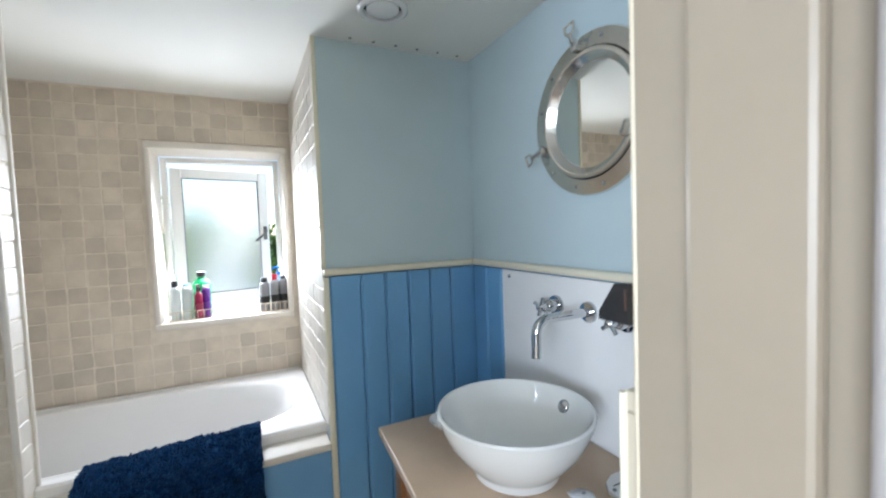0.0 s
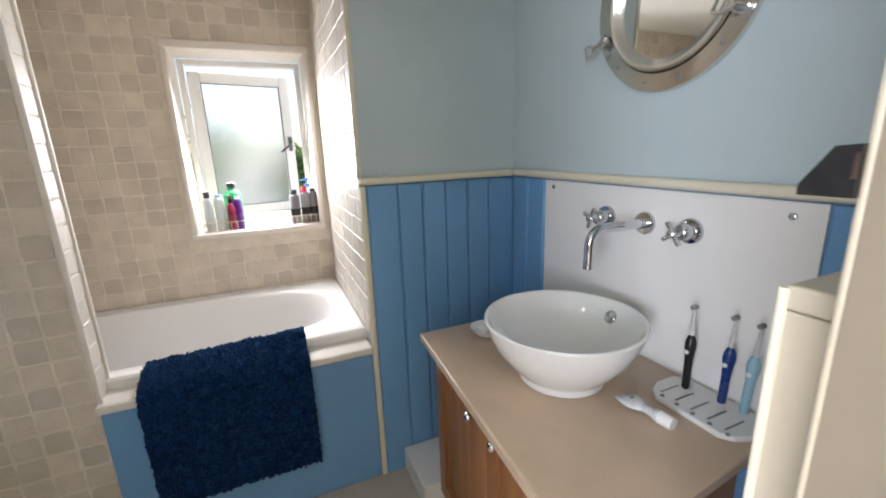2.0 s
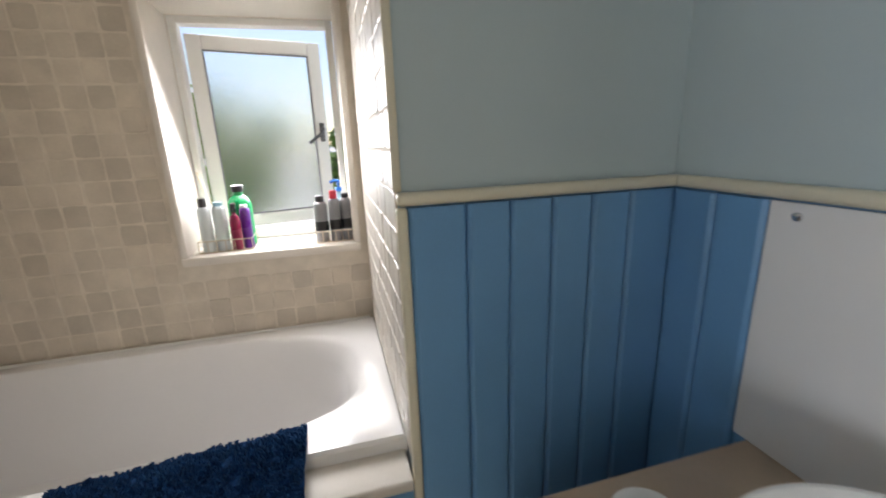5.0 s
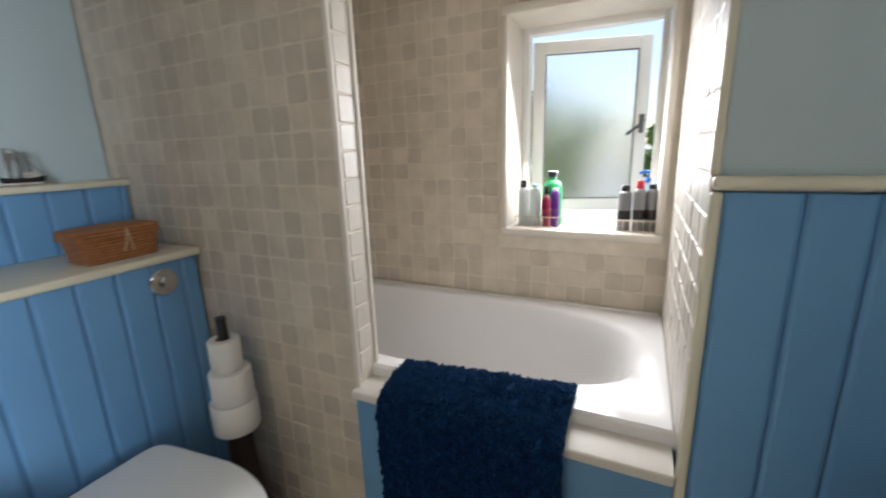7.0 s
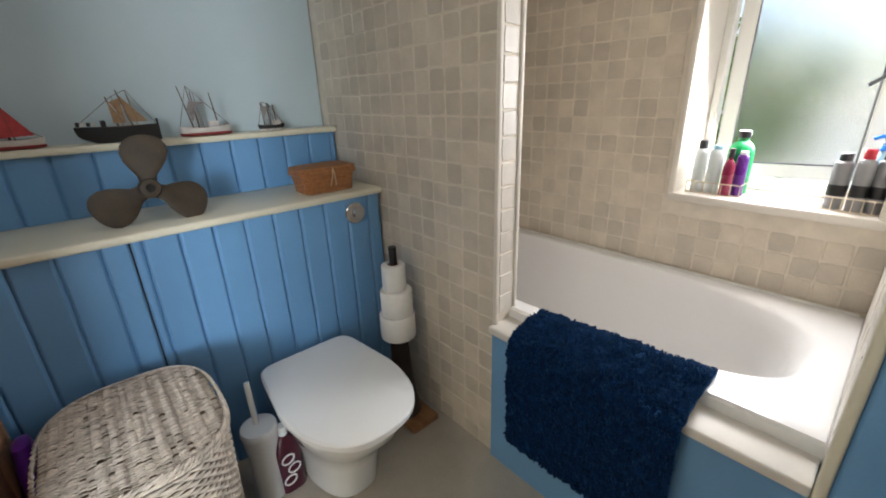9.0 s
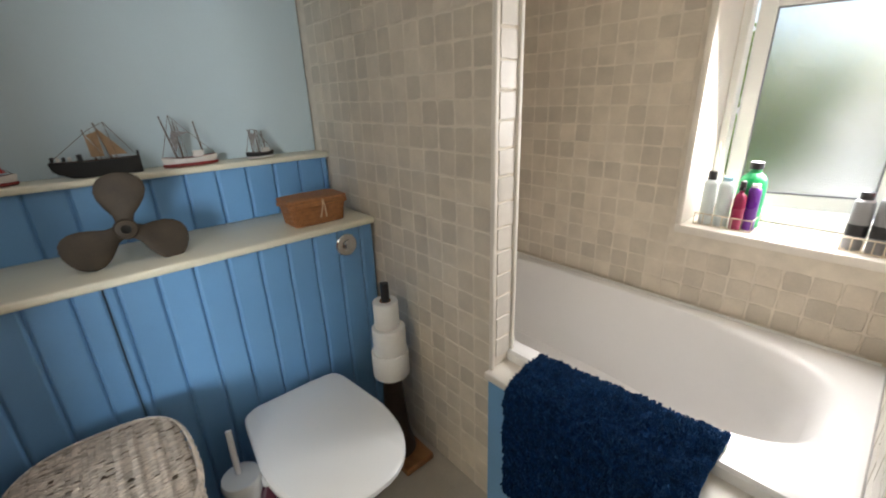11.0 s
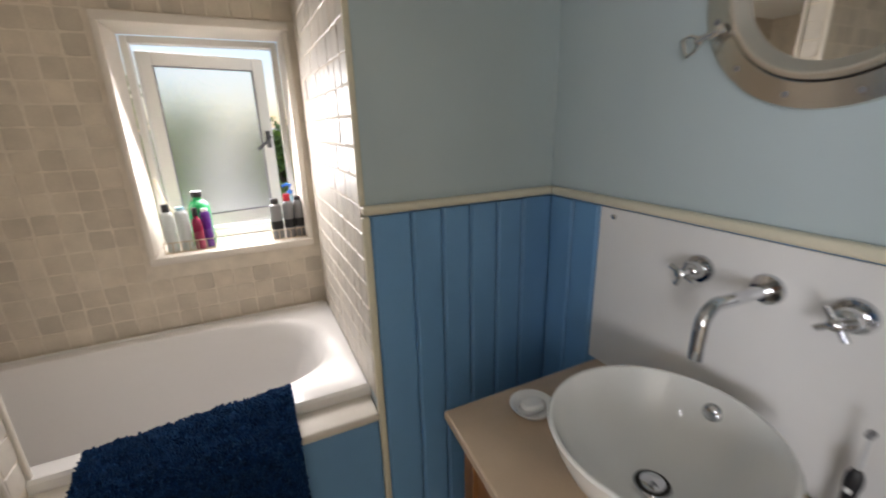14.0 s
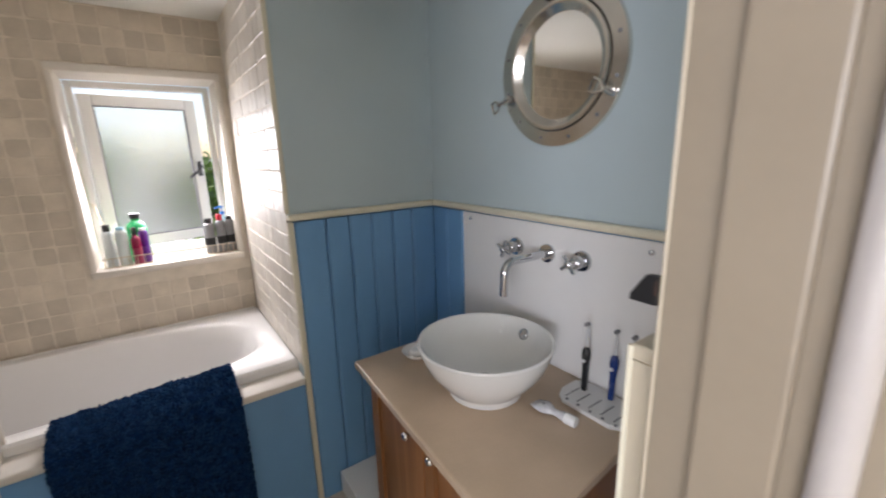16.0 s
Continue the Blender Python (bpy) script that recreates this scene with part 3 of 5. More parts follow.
def build_mirror(y, z):
    t = thing("porthole_mirror", "round ship's porthole mirror in a brushed metal ring on the wall", "mirror")
    at = (0, y, z)
    def bands(*profiles):
        bm = bmesh.new()
        for p in profiles:
            lathe(p, 96, at, "X", False, False, bm=bm)
        return bm
    part("ring", bands([(0.214, -0.001), (0.217, -0.004), (0.217, -0.012), (0.2145, -0.016)], [(0.2145, -0.016), (0.175, -0.0195)], [(0.175, -0.0195), (0.1735, -0.018), (0.1735, -0.002)]), M_STEEL, t, smooth=True)
    part("inner_ring", bands([(0.1705, -0.002), (0.1705, -0.024), (0.169, -0.0275)], [(0.169, -0.0275), (0.160, -0.0285), (0.157, -0.027)], [(0.157, -0.027), (0.1405, -0.012)], [(0.1405, -0.012), (0.14, -0.004)]), M_STEEL, t, smooth=True)
    # near-black band in the gap between the outer and inner ring
    part("ring_gap", lathe([(0.1736, -0.013), (0.1704, -0.013)], 96, at, "X", False, False), M_DARK, t, "dark gap between the two rings")
    part("mirror_glass", lathe([(0.001, -0.0085), (0.1415, -0.0085)], 64, at, "X", False, False), M_MIRROR, t, "silvered mirror glass")
    for i in range(12):
        a = radians(15 + 30 * i)
        part("bolt", lathe([(0.0055, -0.016), (0.0055, -0.019), (0.003, -0.0205), (0.0004, -0.0208)], 10, (0, y + 0.196 * math.cos(a), z + 0.196 * math.sin(a)), "X"), M_GREYP, t, "dark bolt head")
    # three dogs with wing nuts
    for ang, flip in ((82, 1), (338, 1), (206, -1)):
        a = radians(ang)
        d = part("clamp", box(-0.012, 0.012, -0.032, 0.0, -0.010, 0.010, 0.004), M_STEEL, t, smooth=True)
        m = Matrix.Translation((-0.016, y + 0.212 * math.cos(a), z + 0.212 * math.sin(a))) @ Matrix.Rotation(a, 4, "X")
        # local y points outward from the ring
        moved(d, m @ pose(-0.014, -0.006, 0))
        part("bolt_shank", tube([(-0.004, -0.03, 0), (-0.012, -0.004, 0), (-0.016, 0.018, 0)], 0.006, 10), M_CHROME, d, smooth=True)
        bm = bmesh.new()
        for s in (-1, 1):
            tube([(-0.014, -0.004 + 0.01 * flip, 0), (-0.016, -0.006 + 0.03 * flip, s * 0.016), (-0.016, -0.006 + 0.048 * flip, s * 0.017)], 0.0038, 8, bm)
        tube([(-0.016, -0.006 + 0.048 * flip, -0.017), (-0.016, -0.006 + 0.048 * flip, 0.017)], 0.0032, 8, bm)
        part("wing_nut", bm, M_STEEL, d, smooth=True)
    return t


build_mirror(-0.663, 1.615)

# ---- things on the worktop ----


def build_brush(x, y, body, label, lean=0.0):
    t = thing("electric_toothbrush", label, "toothbrush", "electric toothbrushes")
    prof = [(0.007, 0), (0.0085, 0.004), (0.0085, 0.06), (0.0095, 0.085), (0.0122, 0.108), (0.0118, 0.122), (0.0075, 0.134), (0.005, 0.138)]
    part("handle", lathe(prof, 16, (0, 0, 0)), body, t, smooth=True)
    part("button", lathe([(0.0055, 0), (0.0055, -0.002), (0.0005, -0.003)], 10, (-0.0105, 0, 0.098), "X"), M_SEAT, t, "white button")
    n = part("brush_neck", lathe([(0.0048, 0.138), (0.0044, 0.165), (0.0032, 0.19), (0.0028, 0.205)], 12), M_NECK, t, "white neck", True)
    part("brush_head", lathe([(0.0052, -0.011), (0.0058, -0.002), (0.0058, 0.003), (0.004, 0.005)], 14, (0, 0, 0.208), "X"), M_GREYP, t, "grey bristle head", True)
    moved(t, pose(x, y, CT + 0.0135, 0, -2, 0) @ pose(0, 0, 0, lean))
    return t


holder = thing("toothbrush_holder", "cream ceramic toothbrush tray with slots", "toothbrush holder")
TRAY = [(-0.152, -0.835), (-0.135, -0.812), (-0.105, -0.797), (-0.045, -0.797), (-0.024, -0.815), (-0.024, -0.99), (-0.045, -1.016), (-0.105, -1.016), (-0.135, -1.003), (-0.152, -0.98)]
rings = [[(-0.09 + (x + 0.09) * k, -0.906 + (y + 0.906) * (1 - (1 - k) * 0.5), CT + z) for x, y in TRAY] for z, k in ((0, 0.97), (0.003, 1), (0.0105, 1), (0.013, 0.97))]
part("tray", loft(rings), M_SEAT, holder)
for i, y in enumerate((-0.832, -0.869, -0.906, -0.943, -0.98)):
    part("slot", box(-0.132, -0.072, y - 0.0022, y + 0.0022, CT + 0.0122, CT + 0.0136), M_GREYP, holder, "grey slot")
    part("stud", lathe([(0.005, 0.013), (0.004, 0.0155), (0.0005, 0.016)], 10, (-0.142, y - 0.012, CT)), M_GREYP, holder, "dark stud")
build_brush(-0.068, -0.845, M_BLACKP, "black electric toothbrush standing in the tray", 2)
build_brush(-0.05, -0.918, M_NAVYP, "royal blue electric toothbrush standing in the tray", 3)
build_brush(-0.046, -0.962, M_SKYP, "pale blue electric toothbrush standing in the tray", 4)

soap = thing("soap_dish", "shallow white soap dish beside the basin", "soap dish")
part("dish", lathe([(0.03, 0), (0.04, 0.004), (0.054, 0.02), (0.056, 0.024), (0.052, 0.023), (0.038, 0.009), (0.002, 0.007)], 28, (-0.325, -0.355, CT + 0.0005)), M_CERAMIC, soap, smooth=True)
bar = part("soap_bar", loft([ring(-0.325, -0.355, CT + z, rx, ry, 20, 2.6) for z, rx, ry in ((0.0085, 0.026, 0.018), (0.012, 0.032, 0.023), (0.024, 0.032, 0.023), (0.03, 0.026, 0.018))]), M_SEAT, soap, "worn white soap bar", True)

tube_t = thing("toothpaste_tube", "squeezed white toothpaste tube with a ribbed cap", "toothpaste")
rings = []
for s, w, h, tw in ((0, 0.023, 0.0018, -8), (0.012, 0.025, 0.005, -4), (0.03, 0.026, 0.009, 4), (0.046, 0.017, 0.007, 20), (0.06, 0.009, 0.0055, 45), (0.074, 0.0095, 0.007, 60), (0.088, 0.0135, 0.012, 80), (0.093, 0.008, 0.008, 90)):
    rings.append([])
    for i in range(20):
        a, b = w * math.cos(2 * math.pi * i / 20), h * math.sin(2 * math.pi * i / 20)
        c, d = math.cos(radians(tw)), math.sin(radians(tw))
        rings[-1].append((s, a * c - b * d, 0.0155 + a * d + b * c))
part("tube_body", loft(rings), M_TUBE, tube_t, smooth=True)
part("print_mark", box(0.026, 0.032, -0.004, 0.004, 0.0238, 0.0250), M_GREYP, tube_t, "small grey printed mark")
part("cap", lathe([(0.011, 0.093), (0.0152, 0.096), (0.0142, 0.124), (0.013, 0.126), (0.001, 0.1262)], 20, (0, 0, 0.0155), "X"), M_SEAT, tube_t, smooth=True)
moved(tube_t, pose(-0.225, -0.802, CT, 0, 0, -84))

# ---- bath towel ----


def build_towel():
    """A thick tufted mat laid over the bath edge, hanging down the front."""
    t = thing("bath_mat", "thick navy tufted bath mat draped over the bath edge", "bath mat")
    rnd = random.Random(4)
    x0, x1 = -1.352, -0.852
    line = [(0.14, 0.62), (0.085, 0.625), (0.035, 0.617), (-0.02, 0.606), (-0.05, 0.588), (-0.06, 0.54), (-0.058, 0.42), (-0.055, 0.3), (-0.053, 0.185)]
    cum = [0]
    for a, b in zip(line, line[1:]):
        cum.append(cum[-1] + math.dist(a, b))

    def at(s):
        for i in range(len(line) - 1):
            if s <= cum[i + 1] or i == len(line) - 2:
                k = (s - cum[i]) / (cum[i + 1] - cum[i])
                return [line[i][j] + k * (line[i + 1][j] - line[i][j]) for j in (0, 1)]

    nu, nv = 40, 60
    top, low = [], []
    for thick, store in ((0.0, top), (-0.013, low)):
        for v in range(nv + 1):
            row = []
            for u in range(nu + 1):
                s = cum[-1] * v / nv
                y, z = at(s)
                y2, z2 = at(min(cum[-1], s + 0.01))
                y1, z1 = at(max(0, s - 0.01))
                d = math.hypot(y2 - y1, z2 - z1) or 1
                ny, nz = (z1 - z2) / d * -1, (y2 - y1) / d * -1
                x = x0 + (x1 - x0) * u / nu
                skew = 0.055 * (u / nu - 0.4) * max(0, 1 - v / 20)
                wav = 0.004 * noise.noise((x * 8, s * 8, 0)) + (0.003 * noise.noise((x * 60, s * 60, 3)) if not thick else 0)
                edge = 0.004 * noise.noise((s * 30, u // 20, 7))
                k = thick + wav
                row.append((x + edge, y - ny * -k * 1 + skew, z + nz * k))
            store.append(row)
    bm = bmesh.new()
    a = [[bm.verts.new(p) for p in r] for r in top]
    b = [[bm.verts.new(p) for p in r] for r in low]
    for v in range(nv):
        for u in range(nu):
            bm.faces.new((a[v][u], a[v][u + 1], a[v + 1][u + 1], a[v + 1][u]))
            bm.faces.new((b[v][u], b[v + 1][u], b[v + 1][u + 1], b[v][u + 1]))
    rim = [(v, 0) for v in range(nv)] + [(nv, u) for u in range(nu)] + [(v, nu) for v in range(nv, 0, -1)] + [(0, u) for u in range(nu, 0, -1)]
    for p, q in zip(rim, rim[1:] + rim[:1]):
        bm.faces.new((a[p[0]][p[1]], b[p[0]][p[1]], b[q[0]][q[1]], a[q[0]][q[1]]))
    bmesh.ops.recalc_face_normals(bm, faces=bm.faces)
    part("backing", bm, M_TOWEL, t)
    # the pile: short leaning tufts
    vs, fs = [], []
    for _ in range(15000):
        u, v = rnd.random() * nu, rnd.random() * nv
        p = Vector(top[int(v)][int(u)]) + (Vector(top[min(nv, int(v) + 1)][min(nu, int(u) + 1)]) - Vector(top[int(v)][int(u)])) * rnd.random()
        p.x = x0 + (x1 - x0) * u / nu
        s = cum[-1] * v / nv
        y2, z2 = at(min(cum[-1], s + 0.01))
        y1, z1 = at(max(0, s - 0.01))
        nrm = Vector((0, z2 - z1, -(y2 - y1))).normalized()
        clump = noise.noise((p.x * 95, s * 95, 1.5))
        swirl = Vector((noise.noise((p.x * 40, s * 40, 5)), noise.noise((p.x * 40, s * 40, 9)), noise.noise((p.x * 40, s * 40, 13)))) * 0.007
        tip = p + nrm * (0.0065 + 0.005 * clump + rnd.uniform(0, 0.003)) + swirl + Vector((rnd.uniform(-1, 1), rnd.uniform(-0.5, 0.5), rnd.uniform(-1, 0.4))) * 0.0035
        w = rnd.uniform(0.002, 0.0036)
        a1 = nrm.orthogonal().normalized() * w
        b1 = nrm.cross(a1).normalized() * w
        o = len(vs)
        m = p + (tip - p) * 0.8
        vs += [p + a1, p - a1 * 0.5 + b1, p - a1 * 0.5 - b1, m + a1, m - a1 * 0.5 + b1, m - a1 * 0.5 - b1, tip]
        fs += [(o, o + 1, o + 4, o + 3), (o + 1, o + 2, o + 5, o + 4), (o + 2, o, o + 3, o + 5), (o + 3, o + 4, o + 6), (o + 4, o + 5, o + 6), (o + 5, o + 3, o + 6)]
    me = bpy.data.meshes.new("tufting")
    me.from_pydata([tuple(q) for q in vs], [], fs)
    me.materials.append(M_TOWEL)
    pile = tagged(new("tufting", me), kind="stuff")
    pile.parent = t


build_towel()

# ---- bottles on the window sill ----
SZ = WZ0 + 0.0125


def build_bottle(x, y, h, r, body, cap, label, category="bottle", shape="round", cap_h=0.025, pump=False, band=None):
    t = thing("bottle", label, category, "bottles on the sill")
    n = 24
    if shape == "round":
        prof = [(r * 0.9, 0), (r, 0.004), (r, h * 0.74), (r * 0.94, h * 0.82), (r * 0.75, h * 0.89), (r * 0.42, h * 0.94), (r * 0.40, h)]
    else:
        prof = [(r * 0.92, 0), (r, 0.005), (r, h * 0.9), (r * 0.92, h * 0.96), (r * 0.6, h)]
    part("body", lathe(prof, n, (x, y, SZ)), body, t, smooth=True)
    if band:
        part("label", lathe([(r + 0.0006, h * 0.3), (r + 0.0006, h * 0.52)], n, (x, y, SZ), cap0=False, cap1=False), band, t, "printed label band")
    rc = r * (0.5 if shape == "round" else 0.66)
    part("cap", lathe([(rc, h), (rc, h + cap_h * 0.9), (rc * 0.9, h + cap_h), (0.001, h + cap_h)], 18, (x, y, SZ)), cap, t, smooth=True)
    if pump:
        bm = tube([(x, y, SZ + h + cap_h), (x, y, SZ + h + cap_h + 0.02)], 0.004, 8)
        tube([(x + 0.008, y, SZ + h + cap_h + 0.022), (x - 0.012, y, SZ + h + cap_h + 0.026), (x - 0.03, y, SZ + h + cap_h + 0.018)], 0.006, 8, bm)
        part("pump", bm, cap, t, smooth=True)
    return t


def build_caddy(x0, x1, y0, y1, label):
    t = thing("wire_caddy", label, "wire basket", "sill caddies")
    for z in (0.004, 0.045):
        part("rim_wire", tube([(x0, y0, SZ + z), (x1, y0, SZ + z), (x1, y1, SZ + z), (x0, y1, SZ + z), (x0, y0, SZ + z)], 0.0022, 6), M_WIRE, t)
    n = 6
    for i in range(n + 1):
        x = x0 + (x1 - x0) * i / n
        for y in (y0, y1):
            part("upright", tube([(x, y, SZ + 0.004), (x, y, SZ + 0.045)], 0.0017, 5), M_WIRE, t)
    for i in range(3):
        y = y0 + (y1 - y0) * (i + 0.5) / 3
        part("base_wire", tube([(x0, y, SZ + 0.003), (x1, y, SZ + 0.003)], 0.0013, 5), M_WIRE, t)


build_caddy(-1.212, -1.035, 0.835, 0.955, "gold wire caddy holding shampoo bottles on the sill")
build_bottle(-1.186, 0.868, 0.165, 0.021, M_CLEAR, M_BLACKP, "clear plastic bottle with a black cap in the caddy", cap_h=0.03, shape="sq")
build_bottle(-1.138, 0.875, 0.165, 0.023, M_CLEAR, M_SKYP, "clear plastic bottle with a pale blue cap", cap_h=0.014, shape="sq")
build_bottle(-1.088, 0.862, 0.14, 0.019, M_MAGENTA, M_BLACKP, "dark red bottle with a black pump cap", cap_h=0.032)
build_bottle(-1.057, 0.892, 0.15, 0.019, M_PURPLE, M_SEAT, "purple bottle with a white cap", cap_h=0.012, shape="sq")
build_bottle(-1.078, 0.935, 0.205, 0.042, M_GREEN, M_BLACKP, "large green bottle with a black cap", cap_h=0.024)
build_caddy(-0.81, -0.668, 0.832, 0.95, "gold wire caddy holding dark bottles on the sill")
build_bottle(-0.786, 0.872, 0.155, 0.025, M_GREYP, M_BLACKP, "grey bottle with a black cap", cap_h=0.022, band=M_BLACKP, shape="sq")
build_bottle(-0.735, 0.862, 0.165, 0.022, M_GREYP, M_REDP, "dark grey bottle with a red cap", cap_h=0.03, band=M_BLACKP, shape="sq")
build_bottle(-0.692, 0.868, 0.165, 0.021, M_GREYP, M_BLACKP, "grey shower gel bottle", cap_h=0.016, band=M_BLACKP, shape="sq")
build_bottle(-0.712, 0.918, 0.185, 0.024, M_SKYP, M_BLUEP, "pale bottle with a bright blue pump", cap_h=0.016, pump=True)

# ---- toilet ----


def build_toilet(y):
    t = thing("toilet", "white back-to-wall toilet with its lid closed", "toilet")
    def sect(z, back, front, w, p=2.6):
        cx, rx = (back + front) / 2, (front - back) / 2
        pts = []
        for i in range(40):
            a = 2 * math.pi * i / 40
            c, s = math.cos(a), math.sin(a)
            pw = 2.15 if c > 0 else 12
            ps = p if c > 0 else 9
            u = math.copysign(abs(c) ** (2 / pw), c)
            pts.append((cx + rx * u, y + w * (1 - 0.14 * max(0, -u)) * math.copysign(abs(s) ** (2 / ps), s), z))
        return pts
    b = XT + 0.075
    part("pan", loft([sect(-0.012, b - 0.06, b + 0.36, 0.12), sect(0.02, b - 0.06, b + 0.365, 0.123), sect(0.13, b - 0.06, b + 0.39, 0.128), sect(0.22, b - 0.06, b + 0.44, 0.15), sect(0.30, b - 0.06, b + 0.51, 0.174),
                      sect(0.340, b - 0.06, b + 0.53, 0.178), sect(0.350, b - 0.06, b + 0.525, 0.174)]), M_CERAMIC, t, smooth=True)
    part("seat", loft([sect(0.352, b + 0.03, b + 0.536, 0.178), sect(0.356, b + 0.025, b + 0.543, 0.183), sect(0.369, b + 0.025, b + 0.543, 0.183), sect(0.373, b + 0.03, b + 0.538, 0.179)]), M_SEAT, t, smooth=True)
    part("lid", loft([sect(0.3755, b + 0.01, b + 0.553, 0.2), sect(0.379, b + 0.005, b + 0.56, 0.205), sect(0.394, b + 0.005, b + 0.56, 0.205), sect(0.402, b + 0.012, b + 0.55, 0.198),
                      sect(0.407, b + 0.06, b + 0.44, 0.13), sect(0.408, b + 0.15, b + 0.3, 0.05)]), M_SEAT, t, "closed white lid", True)
    for s in (-0.075, 0.075):
        part("hinge", lathe([(0.012, -0.022), (0.012, 0.022)], 12, (b + 0.012, y + s, 0.385), "Y"), M_CHROME, t, "chrome hinge")
    return t


moved(build_toilet(-0.449), pose(0, 0, 0.012))
fl = thing("flush_button", "round chrome flush button set in the boxing", "flush button")
part("plate", lathe([(0.044, 0.0), (0.044, 0.006), (0.04, 0.010), (0.03, 0.011), (0.001, 0.0112)], 36, (XT, -0.127, 0.87), "X"), M_CHROME, fl, smooth=True)
part("button", lathe([(0.021, 0.011), (0.021, 0.016), (0.017, 0.018), (0.001, 0.0175)], 28, (XT, -0.124, 0.87), "X"), M_CHROME, fl, smooth=True)

# ---- toilet roll stand ----
st = thing("toilet_roll_stand", "dark upright toilet roll stand on a brown base", "toilet roll stand")
RX, RY = -1.866, -0.116
part("base", box(RX - 0.03, RX + 0.13, RY - 0.05, RY + 0.085, 0.0, 0.03, 0.006), M_OAK, st)
part("pole", tube([(RX, RY, 0.03), (RX, RY, 0.779)], 0.0155, 16), M_BLACKP, st, smooth=True)
part("post_foot", lathe([(0.075, 0.03), (0.072, 0.05), (0.055, 0.12), (0.042, 0.25), (0.036, 0.38)], 24, (RX, RY, 0)), M_SLATE, st, "dark carved post", True)
part("collar", lathe([(0.05, 0.388), (0.052, 0.392), (0.05, 0.398)], 20, (RX, RY, 0)), M_BLACKP, st, smooth=True)
for z0, r, dx, lab in ((0.40, 0.07, 0.0, "full toilet roll on the stand"), (0.503, 0.062, 0.004, "part-used toilet roll on the stand"), (0.606, 0.046, -0.003, "nearly used toilet roll on top of the stand")):
    h = 0.102
    t = thing("toilet_roll", lab, "toilet roll", "stacked toilet rolls")
    part("paper", lathe([(0.021, 0), (r - 0.002, 0), (r, 0.003), (r, h - 0.003), (r - 0.002, h), (0.021, h), (0.021, 0)], 32, (RX + dx, RY, z0), cap0=False, cap1=False), M_PAPER, t, smooth=True)
    part("core", lathe([(0.021, 0.002), (0.021, h + 0.001), (0.0195, h + 0.001), (0.0195, 0.002)], 24, (RX + dx, RY, z0), cap0=False, cap1=False), M_CANE, t, "brown cardboard core")

# ---- toilet brush, cleaner, laundry hamper ----
tb = thing("toilet_brush", "white plastic toilet brush in its round holder", "toilet brush")
part("holder", lathe([(0.05, 0), (0.054, 0.01), (0.05, 0.2), (0.058, 0.27), (0.06, 0.28), (0.056, 0.295), (0.018, 0.302), (0.001, 0.302)], 28, (-1.885, -0.688, 0)), M_SEAT, tb, smooth=True)
part("handle", tube([(-1.893, -0.69, 0.3), (-1.91, -0.688, 0.38), (-1.93, -0.684, 0.44)], 0.0095, 12), M_SEAT, tb, smooth=True)
cl = thing("cleaner_bottle", "dark maroon printed cleaner bottle beside the toilet brush", "bottle")
part("body", loft([ring(-1.86, -0.625, z, rx, ry, 24, 3) for z, rx, ry in ((0, 0.028, 0.04), (0.005, 0.032, 0.044), (0.18, 0.032, 0.044), (0.22, 0.022, 0.028), (0.235, 0.014, 0.014))]), M_MAROON, cl, smooth=True)
for z, dy in ((0.06, -0.012), (0.105, 0.008), (0.15, -0.008)):
    loop = [(-1.8268, -0.625 + dy + 0.02 * math.cos(a) - 0.006 * math.sin(a), z + 0.016 * math.sin(a) + 0.008 * math.cos(a)) for a in [2 * math.pi * k / 18 for k in range(19)]]
    part("print", tube(loop, 0.0032, 6), M_SEAT, cl, "pale printed swirl")
part("cap", lathe([(0.015, 0.235), (0.016, 0.27), (0.001, 0.272)], 18, (-1.86, -0.625, 0)), M_SEAT, cl, "white cap", True)


